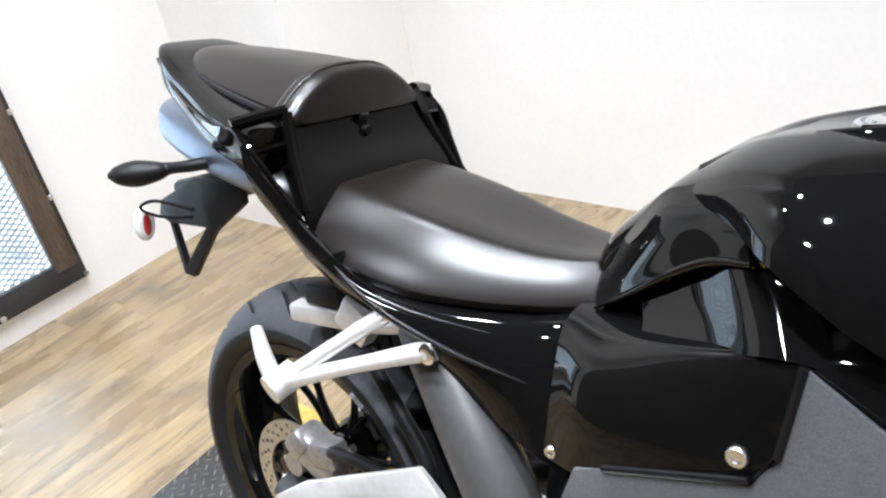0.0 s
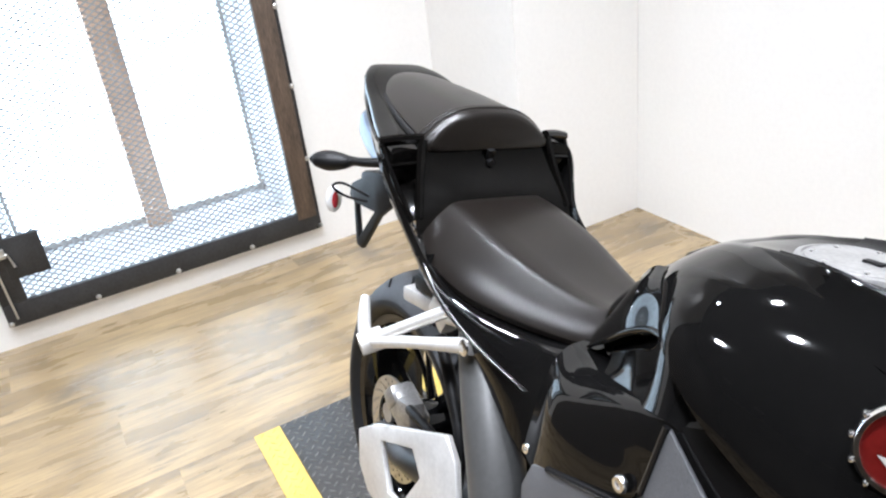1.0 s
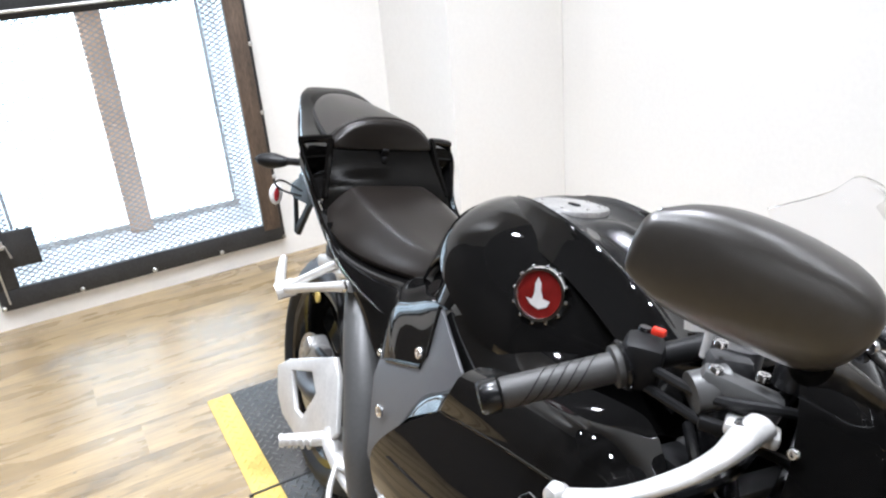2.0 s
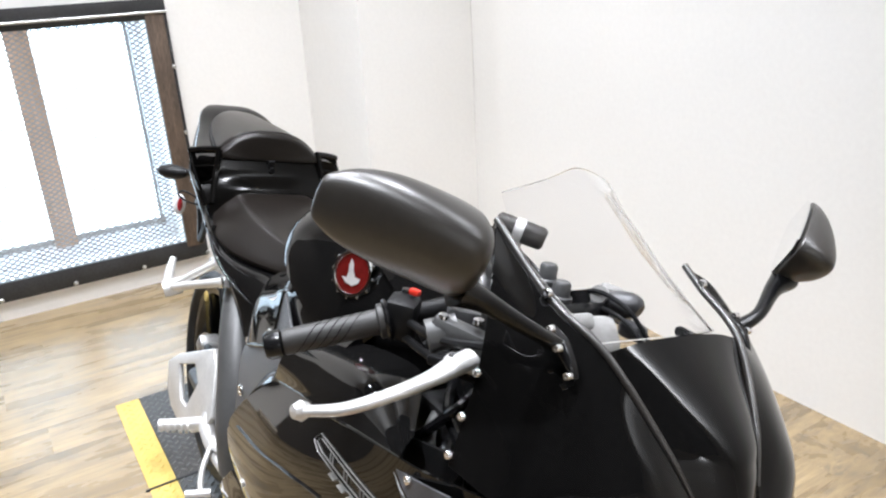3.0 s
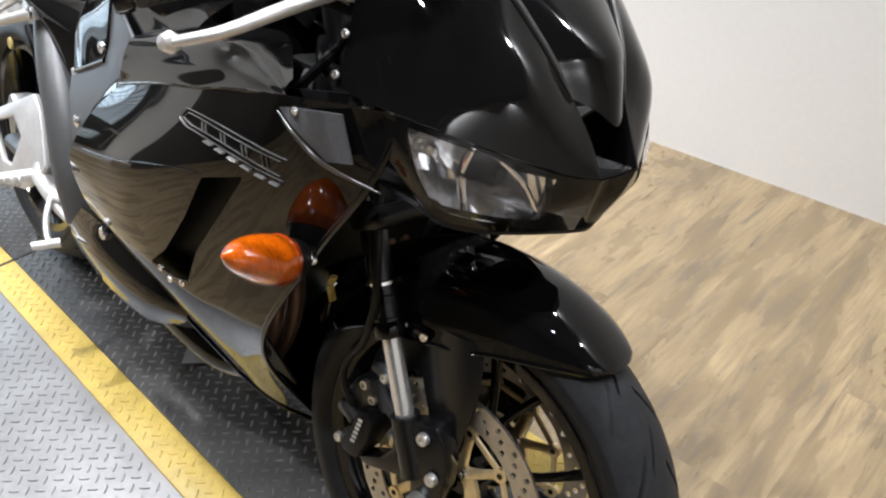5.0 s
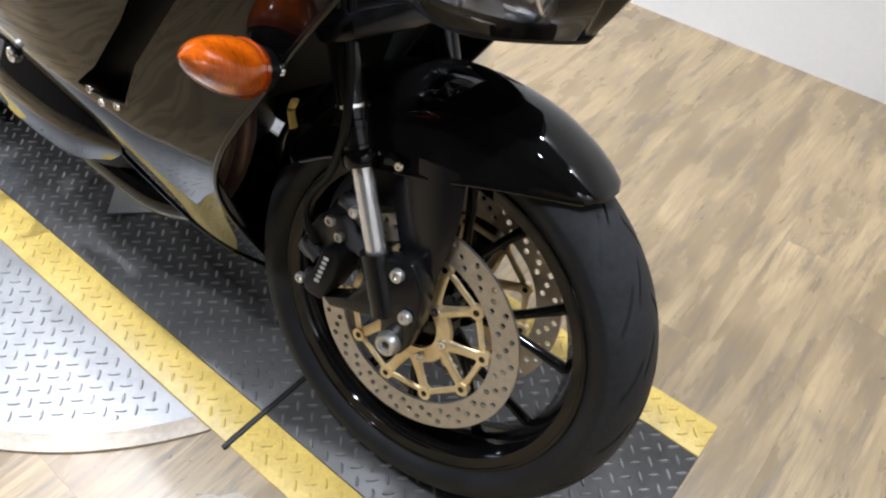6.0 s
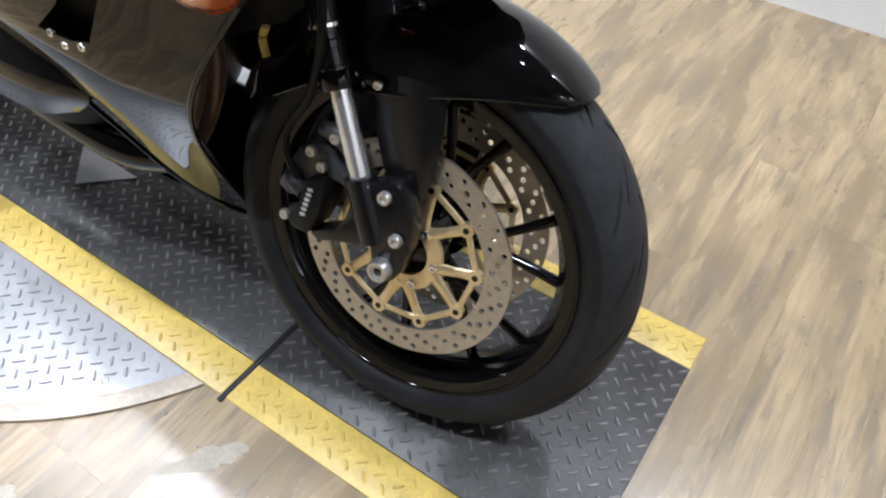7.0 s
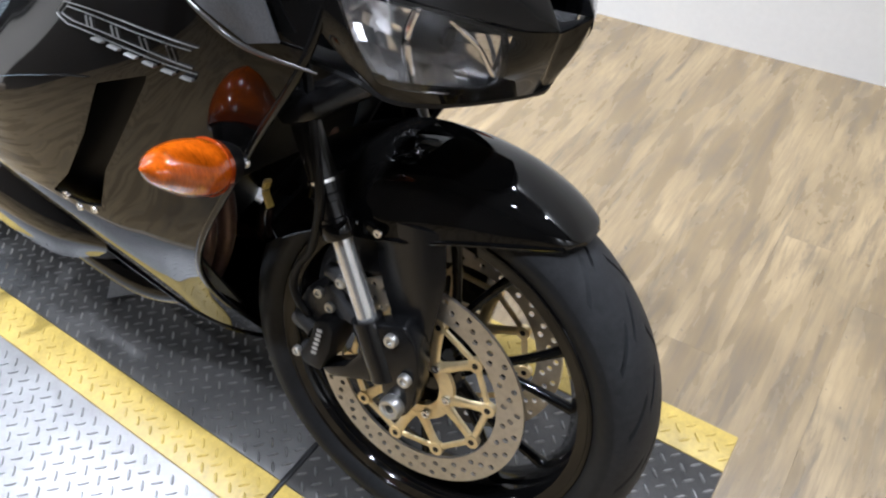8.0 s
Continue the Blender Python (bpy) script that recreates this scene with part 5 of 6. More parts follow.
    bolt((0.729, k * 0.232, 0.440), 0.011, "y", CHROME, bike, "fairing_bolt", 0.006)
    part("nose_joint_panel", patch([[(1.226, k * 0.2455, 0.8085), (1.275, k * 0.2435, 0.8200), (1.312, k * 0.2350, 0.8260)], [(1.252, k * 0.2465, 0.7960), (1.290, k * 0.2420, 0.8030), (1.320, k * 0.2330, 0.8050)], [(1.300, k * 0.2385, 0.7740), (1.315, k * 0.2360, 0.7780), (1.330, k * 0.2310, 0.7810)]], 14, 14, 0.003), CARBON, sf, "grey satin joint panel under the cowl")
    part("joint_line", tube([(1.226, k * 0.2475, 0.8050), (1.256, k * 0.2475, 0.7900), (1.300, k * 0.2400, 0.7710), (1.362, k * 0.2195, 0.7610)], [0.0008, 0.0022, 0.0024, 0.0010], 8, 24), SHELL, sf, "pale seam line")
part("engine", hull([(0.42, 0.10, 0.24, 0.42, 0.60), (0.50, 0.155, 0.20, 0.42, 0.66), (0.75, 0.165, 0.20, 0.42, 0.72), (0.86, 0.15, 0.24, 0.46, 0.72), (0.93, 0.13, 0.42, 0.54, 0.70), (0.97, 0.11, 0.47, 0.56, 0.66)], 28, 20, 4), PLASTIC, bike, "dark engine block behind the fairing")
# added plate: hides the bright floor seen through the fairing
part("view_block_panel", plate([[(0.80, 0.128, 0.329), (1.02, 0.128, 0.329), (1.06, 0.128, 0.42), (1.04, 0.128, 0.60), (0.84, 0.128, 0.62)]], 0.012, 0.003), PLASTIC, bike, "black panel added to block the view past the engine")
part("radiator", box((1.075, 0, 0.615), (0.03, 0.36, 0.28), 0.008, (0, 14, 0)), PLASTIC, bike, "black radiator")

# cowl between the screen and the nose
CEN = [[(1.342, -0.098, 0.975), (1.346, -0.055, 0.985), (1.349, 0, 0.989), (1.346, 0.055, 0.985), (1.342, 0.098, 0.975)], [(1.408, -0.067, 0.908), (1.425, -0.036, 0.916), (1.433, 0, 0.919), (1.425, 0.036, 0.916), (1.408, 0.067, 0.908)], [(1.4265, -0.056, 0.885), (1.444, -0.030, 0.888), (1.4555, 0, 0.884), (1.444, 0.030, 0.888), (1.4265, 0.056, 0.885)], [(1.441, -0.046, 0.861), (1.458, -0.024, 0.851), (1.470, 0, 0.836), (1.458, 0.024, 0.851), (1.441, 0.046, 0.861)]]
nose = part("nose_cowl", patch(CEN, 30, 30, 0.004), PAINT, bike, "gloss black nose cowl with a pointed tongue")
# one smooth side from the ridge down to the upper edge of the lamp, closing at the beak
COWL = [[(1.165, -0.122, 1.062), (1.235, -0.168, 1.015), (1.278, -0.200, 0.94), (1.290, -0.226, 0.846)],
        [(1.268, -0.116, 1.006), (1.310, -0.162, 0.962), (1.330, -0.190, 0.905), (1.336, -0.214, 0.840)],
        [(1.342, -0.100, 0.975), (1.369, -0.138, 0.926), (1.380, -0.168, 0.881), (1.374, -0.200, 0.836)],
        [(1.408, -0.069, 0.908), (1.424, -0.095, 0.889), (1.432, -0.121, 0.860), (1.427, -0.144, 0.817)],
        [(1.441, -0.047, 0.860), (1.453, -0.058, 0.842), (1.463, -0.071, 0.821), (1.466, -0.076, 0.796)],
        [(1.466, -0.038, 0.824), (1.472, -0.042, 0.814), (1.477, -0.047, 0.803), (1.479, -0.050, 0.791)],
        [(1.486, -0.034, 0.7915), (1.4863, -0.0345, 0.7912), (1.4866, -0.035, 0.791), (1.487, -0.0355, 0.7905)]]
CHIN = [[(1.328, -0.209, 0.836), (1.350, -0.206, 0.795), (1.384, -0.186, 0.752)],
        [(1.374, -0.199, 0.834), (1.391, -0.192, 0.785), (1.402, -0.164, 0.734)],
        [(1.427, -0.143, 0.815), (1.439, -0.138, 0.772), (1.428, -0.114, 0.724)],
        [(1.464, -0.078, 0.794), (1.466, -0.076, 0.758), (1.448, -0.066, 0.721)],
        [(1.487, -0.035, 0.789), (1.477, -0.031, 0.754), (1.461, -0.020, 0.718)]]


def lamp_hole(u, v, p):
    return not (0.20 < u < 0.70 and 0.07 < v < 0.80 - 0.14 * abs(u - 0.45))


LENSNET = surface(CHIN, 60, 24)
for s in (False, True):
    k = 1 if s else -1
    side = [[(1.236, -0.118, 1.024), (1.264, -0.150, 1.002), (1.285, -0.198, 0.94), COWL[0][3]]] + COWL[1:] if s else COWL
    part("cowl_side", patch(side, 56, 36, 0.004, s), PAINT, nose, "gloss black upper cowl side")
    for q in ((1.281, 0.201, 0.938), (1.285, 0.214, 0.895), (1.290, 0.226, 0.858)):
        bolt((q[0], k * q[1], q[2]), 0.0045, "y", CHROME, nose, "cowl_bolt", 0.004)
    part("ridge_edge", tube([(a, abs(b) * k, c + 0.001) for a, b, c in [r[0] for r in side[:5]]], [0.0042, 0.0042, 0.0040, 0.0034, 0.0016], 10, 48), SHELL, nose, "grey edge bead of the cowl")
    part("lamp_surround", patch(CHIN, 64, 30, 0.003, s, lamp_hole), PAINT, nose, "gloss black headlight surround")
    hl = part("headlight_lens", patch([[tuple(LENSNET[i][j] + V(0.002, 0, 0.0005)) for j in (1, 6, 11, 15, 20)] for i in (11, 19, 27, 34, 42)], 24, 18, 0.002, s), LENSG, nose, "clear headlight lens")
    hl.visible_shadow = False
    # stepped reflector, bulb shroud and dividers behind the lens
    outer = [[(1.356, k * 0.197, 0.832), (1.362, k * 0.192, 0.790), (1.378, k * 0.172, 0.745)], [(1.384, k * 0.178, 0.826), (1.352, k * 0.160, 0.790), (1.388, k * 0.158, 0.742)], [(1.408, k * 0.155, 0.818), (1.392, k * 0.148, 0.782), (1.402, k * 0.144, 0.738)]]
    part("reflector_bowl", patch(outer, 8, 7, 0.002), LAMPB, hl, "bright stepped outer reflector", 8)
    inner = [[(1.408, k * 0.155, 0.815), (1.390, k * 0.146, 0.780), (1.402, k * 0.142, 0.738)], [(1.400, k * 0.128, 0.808), (1.362, k * 0.120, 0.780), (1.404, k * 0.116, 0.734)], [(1.432, k * 0.100, 0.800), (1.414, k * 0.094, 0.770), (1.424, k * 0.090, 0.732)], [(1.454, k * 0.082, 0.794), (1.448, k * 0.078, 0.765), (1.438, k * 0.076, 0.732)]]
    part("reflector_bowl", patch(inner, 9, 6, 0.002), LAMPB, hl, "bright faceted reflector", 8)
    part("lamp_shroud", tube([(1.375, k * 0.120, 0.787), (1.418, k * 0.116, 0.785)], [0.024, 0.019], 20, 0, 0.8), SATIN, hl, "dark bulb shroud")
    part("lamp_eyelid", patch([[(1.410, k * 0.153, 0.812), (1.430, k * 0.132, 0.807), (1.448, k * 0.100, 0.799), (1.456, k * 0.083, 0.793)], [(1.404, k * 0.148, 0.800), (1.420, k * 0.126, 0.795), (1.440, k * 0.098, 0.790), (1.454, k * 0.082, 0.788)]], 5, 16, 0.003), SATIN, hl, "dark upper blade of the lamp")
    part("reflector_divider", tube([(1.416, k * 0.157, 0.818), (1.402, k * 0.151, 0.785), (1.404, k * 0.142, 0.742)], 0.0035, 8, 12), CHROME, hl)
    part("bulb", tube([(1.395, k * 0.118, 0.786), (1.422, k * 0.116, 0.785)], [0.012, 0.008], 16), PLASTIC, hl)
    part("lens_edge", tube([(1.430, k * 0.131, 0.806), (1.444, k * 0.104, 0.780), (1.452, k * 0.083, 0.752), (1.461, k * 0.082, 0.790), (1.457, k * 0.080, 0.756), (1.446, k * 0.083, 0.738), (1.428, k * 0.124, 0.739), (1.408, k * 0.158, 0.748)], 0.0026, 6, 60), CHROME, hl, "bright trim line of the lamp")
    part("intake_wall", patch([[(1.441, k * 0.045, 0.859), (1.40, k * 0.040, 0.850)], [(1.466, k * 0.036, 0.823), (1.40, k * 0.034, 0.82)], [(1.486, k * 0.0325, 0.790), (1.41, k * 0.030, 0.785)]], 16, 8, 0.003), SATIN, nose, "dark side wall of the air intake")
part("ram_intake", patch([[(1.445, y, 0.846 - 0.010 * abs(y) / 0.045) for y in (-0.044, 0, 0.044)], [(1.405, y, 0.830) for y in (-0.041, 0, 0.041)], [(1.405, y, 0.79) for y in (-0.036, 0, 0.036)], [(1.44, y, 0.775) for y in (-0.034, 0, 0.034)], [(1.469 + 0.3 * abs(y), y, 0.775 + 0.35 * abs(y)) for y in (-0.034, 0, 0.034)]], 24, 12, 0.003), PLASTIC, nose, "matt black ram air intake")
part("chin_front", patch([[(1.487, -0.0345, 0.789), (1.475, -0.016, 0.779), (1.470, 0, 0.776), (1.475, 0.016, 0.779), (1.487, 0.0345, 0.789)], [(1.477, -0.031, 0.754), (1.470, -0.015, 0.749), (1.465, 0, 0.747), (1.470, 0.015, 0.749), (1.477, 0.031, 0.754)], [(1.461, -0.020, 0.718), (1.4605, -0.010, 0.717), (1.460, 0, 0.7165), (1.4605, 0.010, 0.717), (1.461, 0.020, 0.718)]], 18, 18, 0.003), PAINT, nose, "gloss black pointed chin")
part("chin_floor", patch([[(1.384, -0.186, 0.752), (1.402, -0.164, 0.734), (1.428, -0.114, 0.724), (1.461, -0.020, 0.718), (1.461, 0.020, 0.718), (1.428, 0.114, 0.724), (1.402, 0.164, 0.734), (1.384, 0.186, 0.752)], [(1.25, -0.19, 0.76), (1.27, -0.15, 0.75), (1.28, -0.10, 0.745), (1.30, -0.02, 0.74), (1.30, 0.02, 0.74), (1.28, 0.10, 0.745), (1.27, 0.15, 0.75), (1.25, 0.19, 0.76)]], 10, 36, 0.004), PLASTIC, nose)
part("headlight_box", box((1.315, 0, 0.80), (0.04, 0.33, 0.09), 0.01), PLASTIC, nose)

# windscreen
half = [[(1.320, 0.088, 0.976), (1.340, 0.052, 0.986), (1.350, 0, 0.990)], [(1.245, 0.094, 1.005), (1.274, 0.060, 1.018), (1.295, 0, 1.038)], [(1.175, 0.095, 1.038), (1.208, 0.060, 1.054), (1.234, 0, 1.082)], [(1.120, 0.088, 1.085), (1.150, 0.050, 1.108), (1.146, 0, 1.123)]]
scr = part("windscreen", patch([[(a, -b, c) for a, b, c in r] + [r[1], r[0]] for r in half], 28, 28, 0.0025), SCREEN, bike, "clear bubble windscreen")
scr.visible_shadow = False
for s in (-1, 1):
    bolt((1.268, s * 0.118, 1.012), 0.006, "y", CHROME, scr, "screen_bolt", 0.005)
part("dashboard", join(box((1.205, 0, 0.925), (0.045, 0.10, 0.05), 0.014, (0, -35, 0)), box((1.212, -0.02, 0.950), (0.03, 0.04, 0.02), 0.006, (0, -30, 0))), HAZEP, bike, "instrument panel, paled as if by the screen's haze")

# fluid pot, fork caps and clutch gear seen through the screen
pot = part("clutch_pot", tube([(1.096, -0.072, 1.043), (1.099, -0.069, 1.042), (1.136, -0.028, 1.031), (1.139, -0.025, 1.030)], [0.010, 0.0145, 0.0145, 0.011], 22), SHELL, bike, "dark grey fluid pot on a thin stem")
part("pot_band", tube([(1.112, -0.054, 1.0385), (1.120, -0.045, 1.036)], 0.0152, 22), SILVER, pot, "pale band")
part("pot_stem", tube([(1.116, -0.05, 1.030), (1.110, -0.052, 0.98), (1.100, -0.055, 0.92)], [0.008, 0.006, 0.007], 12, 14), SILVER, pot)
for q in ((1.050, 0.068, 0.940), (1.085, 0.066, 0.926)):
    part("fork_cap", lathe([(0.0003, 0.030), (0.010, 0.030), (0.013, 0.026), (0.013, 0.010), (0.017, 0.008), (0.017, -0.012), (0.0003, -0.012)], q, 20, "z"), PIPE, bike, "grey fork top cap")
gear = part("clutch_perch", join(tube([(1.085, 0.135, 0.918), (1.105, 0.150, 0.926), (1.128, 0.162, 0.928), (1.140, 0.166, 0.924)], [0.012, 0.018, 0.020, 0.012], 18, 14), box((1.070, 0.125, 0.908), (0.055, 0.032, 0.028), 0.009, (0, -8, 30)), box((1.150, 0.150, 0.902), (0.040, 0.030, 0.022), 0.008, (0, 12, 45))), CASTG, bike, "grey cast clutch lever perch")
part("perch_wire", tube([(1.06, 0.11, 0.92), (1.10, 0.115, 0.945), (1.15, 0.13, 0.935), (1.18, 0.15, 0.90)], 0.0035, 8, 20), PLASTIC, gear)
part("perch_wire", tube([(1.07, 0.12, 0.91), (1.12, 0.12, 0.925), (1.17, 0.125, 0.915), (1.20, 0.14, 0.88)], 0.003, 8, 20), PLASTIC, gear)


# added plate: keeps the gap behind the fork leg dark
part("gap_filler_plate", plate([[(1.262, -0.070, 0.505), (1.338, -0.070, 0.527), (1.340, -0.070, 0.465), (1.285, -0.070, 0.440)]], 0.006, 0.002), PLASTIC, bike, "black plate added to darken the gap behind the fork leg")


# ---- mirrors ----
def mirror(s):
    # the left one is folded a little further up and in
    o = V(-0.016, -0.020, -0.014) if s > 0 else V(0, 0, 0)
    a, b, up, size = (V(1.305, 0.213, 1.044), V(1.236, 0.331, 1.097), V(0.039, 0.429, 0.902), 0.913) if s > 0 else (V(1.308, -0.236, 1.060), V(1.243, -0.372, 1.103), V(-0.05, -0.05, 1), 1.0)
    d = b - a
    up = (up - d * (up.dot(d) / d.length_squared)).normalized() if s > 0 else up.normalized()
    dep = d.cross(up).normalized() * s
    loops = []
    for f, h, w in ((0.0, 0.006, 0.006), (0.012, 0.024, 0.026), (0.05, 0.036, 0.044), (0.14, 0.0425, 0.051), (0.35, 0.0440, 0.046), (0.60, 0.0425, 0.034), (0.80, 0.036, 0.021), (0.93, 0.026, 0.011), (0.985, 0.018, 0.007), (1.0, 0.004, 0.003)):
        c = a + d * f + up * 0.004 * math.sin(math.pi * f)
        h, w = h * size, w * size
        lp = []
        for k in range(32):
            t = 2 * math.pi * k / 32
            sn, cs = math.sin(t), math.cos(t)
            front = (w * 0.95 * (1 + 0.35 * sn) if cs > 0 else w * 0.12) * (cs ** 0.9 if cs > 0 else -abs(cs) ** 0.85)
            rise = h * math.copysign(abs(sn) ** 0.9, sn)
            lp.append(c + up * rise - d.normalized() * rise * 0.30 + dep * front)
        loops.append(lp)
    fine = []
    for k in range(32):
        fine.append(spline([tuple(lp[k]) for lp in loops], 40))
    m = part("mirror", rings([[tuple(fine[k][i]) for k in range(32)] for i in range(40)]), SHELL, bike, "matt black rear-view mirror shell")
    st = a + d * 0.16 - up * 0.030 + dep * 0.012
    part("stem", tube([st, st.lerp(V(1.324, s * 0.152, 0.985) + o * 0.6, 0.3) + V(0, 0, 0.002), V(1.325, s * 0.180, 0.998) + o * 0.6, V(1.324, s * 0.150, 0.983) + o * 0.6], [0.017, 0.0105, 0.0078, 0.009], 16, 24), SATIN, m, "black mirror stem")
    part("base", tube([V(*q) + o * 0.6 for q in ((1.305, s * 0.140, 0.992), (1.326, s * 0.144, 0.983), (1.342, s * 0.142, 0.968), (1.351, s * 0.140, 0.957))], [0.004, 0.009, 0.0075, 0.003], 14, 16, 0.8), SATIN, m, "black mirror base")
    for q in ((1.318, 0.150, 0.995), (1.336, 0.153, 0.983), (1.349, 0.146, 0.960)):
        bolt(V(q[0], s * q[1], q[2]) + o * 0.6, 0.004, "y", CHROME, m, "mirror_bolt", 0.006)
    glass = []
    for f, h in ((0.03, 0.028), (0.12, 0.037), (0.35, 0.0395), (0.6, 0.0385), (0.8, 0.0335), (0.93, 0.025)):
        q = a + d * f + up * 0.004 * math.sin(math.pi * f) - dep * 0.0052
        lean = (up - d.normalized() * 0.30) * h * size
        glass.append([tuple(q + lean), tuple(q), tuple(q - lean)])
    part("mirror_glass", patch(glass, 20, 9, 0.002), MIRRORM, m, "silver mirror glass")
    return m


for s in (-1, 1):
    mirror(s)


# ---- handlebar ----
def bars(s):
    g0, g1 = V(1.019, s * 0.307, 0.870), V(1.069, s * 0.207, 0.910)
    d = (g1 - g0).normalized()
    gr = part("grip", steered(join(tube([g0, g0 + d * 0.004, g0 + d * 0.06, g1 - d * 0.008, g1 - d * 0.006, g1], [0.0145, 0.0155, 0.0152, 0.0155, 0.021, 0.021], 24))), GRIPR, bike, "black ribbed rubber grip")
    e1 = d.cross(V(0, 0, 1)).normalized()
    e2 = e1.cross(d).normalized()
    for k in range(5):
        rib = []
        for q in range(9):
            ang = radians(-80 + 28 * q)
            rib.append(g0 + d * (0.004 + 0.0125 * k + 0.0068 * q) + (e1 * math.cos(ang) + e2 * math.sin(ang)) * 0.0151)
        part("grip_rib", steered(tube(rib, 0.0008, 6, 24)), PLASTIC, gr)
    part("bar_end", steered(tube([g0 - d * 0.022, g0 - d * 0.018, g0 - d * 0.003, g0 - d * 0.001], [0.014, 0.017, 0.017, 0.013], 24)), SATIN, gr, "black bar end weight")
    hs = part("switch_housing", steered(join(box(g1 + d * 0.022, (0.040, 0.040, 0.052), 0.010, (0, 10, s * 50)), tube([g1 + d * 0.01, g1 + d * 0.11], 0.0125, 16))), PLASTIC if s < 0 else HAZEP, bike, "black switch housing" if s < 0 else "switch housing, paled as if by the screen's haze")
    if s < 0:
        part("kill_switch", steered(box(g1 + d * 0.030 + V(0.004, 0, 0.030), (0.014, 0.009, 0.008), 0.0025, (0, 0, 20))), REDP, hs, "red engine stop switch")
        part("throttle_cable", steered(tube([g1 + d * 0.02 + V(0.01, 0, 0.0), (1.17, -0.20, 0.925), (1.235, -0.15, 0.93), (1.22, -0.08, 0.86)], 0.005, 8, 24)), PLASTIC, hs)
        part("throttle_cable", steered(tube([g1 + d * 0.02 + V(0.012, 0, -0.02), (1.18, -0.20, 0.90), (1.23, -0.15, 0.88), (1.20, -0.08, 0.80)], 0.005, 8, 24)), PLASTIC, hs)
        mc = part("master_cylinder", steered(join(box((1.178, -0.178, 0.930), (0.075, 0.030, 0.030), 0.009, (0, 10, 35)), tube([(1.150, -0.205, 0.922), (1.166, -0.176, 0.934)], 0.019, 18))), PIPE, hs, "grey brake master cylinder")
        part("reservoir", steered(join(tube([(1.205, -0.142, 0.945), (1.205, -0.142, 0.985)], [0.019, 0.021], 22), tube([(1.205, -0.142, 0.985), (1.205, -0.142, 0.993)], 0.023, 22))), SATIN, hs, "black brake fluid reservoir")
        part("reservoir_hose", steered(tube([(1.205, -0.145, 0.945), (1.20, -0.155, 0.925), (1.19, -0.168, 0.935)], 0.006, 10, 16)), PLASTIC, hs)
        part("bar_clamp", steered(join(tube([(1.135, -0.128, 0.925), (1.135, -0.128, 0.955)], 0.026, 20), box((1.148, -0.155, 0.940), (0.04, 0.03, 0.025), 0.007, (0, 0, 50)))), CASTG, hs, "grey handlebar clamp")
        part("reservoir_bracket", steered(join(box((1.118, -0.149, 0.985), (0.018, 0.012, 0.014), 0.003, (0, 10, 35)), tube([(1.118, -0.149, 0.975), (1.118, -0.149, 0.935)], 0.005, 12))), SILVER, hs, "bright reservoir bracket")
        part("cable_guide", steered(join(box((1.128, -0.082, 0.965), (0.018, 0.015, 0.012), 0.003, (10, 0, 20)), tube([(1.128, -0.082, 0.955), (1.128, -0.082, 0.920)], 0.007, 12))), SILVER, hs, "bright cable guide")
        part("fork_cap", steered(tube([(1.085, -0.105, 0.945), (1.080, -0.105, 0.962), (1.078, -0.105, 0.968)], [0.022, 0.022, 0.012], 8)), SILVER, hs, "silver fork cap nut")
        part("ignition_switch", steered(tube([(1.12, -0.03, 0.93), (1.11, -0.03, 0.955)], 0.02, 20)), PIPE, hs)
        for q in ((1.162, -0.196, 0.946), (1.148, -0.176, 0.962), (1.192, -0.172, 0.950)):
            bolt(q, 0.0065, "z", CHROME, mc, "clamp_bolt", 0.006, True)
        part("lever_bracket", steered(box((1.205, -0.190, 0.912), (0.045, 0.030, 0.012), 0.004, (0, 0, 30))), SILVER, mc, "silver lever bracket")
        part("brake_switch", steered(box((1.180, -0.205, 0.905), (0.028, 0.012, 0.012), 0.003, (0, 0, 35))), PLASTIC, mc)
        part("switch_wire", steered(tube([(1.172, -0.200, 0.905), (1.150, -0.180, 0.895), (1.150, -0.14, 0.90), (1.12, -0.10, 0.89)], 0.0025, 6, 20)), PLASTIC, mc)
        part("start_button", steered(lathe([(0.0003, 0.004), (0.006, 0.004), (0.007, 0), (0.0003, 0)], (g1.x + d.x * 0.03 - 0.012, g1.y + d.y * 0.03, g1.z + 0.035), 14, "z")), SATIN, hs)
        part("throttle_flange", steered(tube([g1 + d * 0.000, g1 + d * 0.003, g1 + d * 0.006], [0.024, 0.026, 0.024], 24)), SATIN, gr)
    lev = [(1.212, s * 0.190, 0.921), (1.213, s * 0.215, 0.914), (1.217, s * 0.245, 0.906), (1.212, s * 0.280, 0.893), (1.188, s * 0.320, 0.870), (1.152, s * 0.345, 0.853)]
    lv = part("brake_lever" if s < 0 else "clutch_lever", steered(join(tube(lev, [0.014, 0.0135, 0.0105, 0.0095, 0.009, 0.008], 16, 36, 0.7), lathe([(0.0003, -0.011), (0.007, -0.009), (0.011, 0), (0.007, 0.009), (0.0003, 0.011)], (1.148, s * 0.347, 0.852), 18))), SILVER if s < 0 else SATIN, bike, "silver aluminium lever with ball end" if s < 0 else "black clutch lever")
    part("pivot_bolt", steered(lathe([(0.0003, 0.010), (0.008, 0.010), (0.009, 0.007), (0.0003, 0.007)], (1.207, s * 0.207, 0.914), 18, "z")), CHROME, lv)


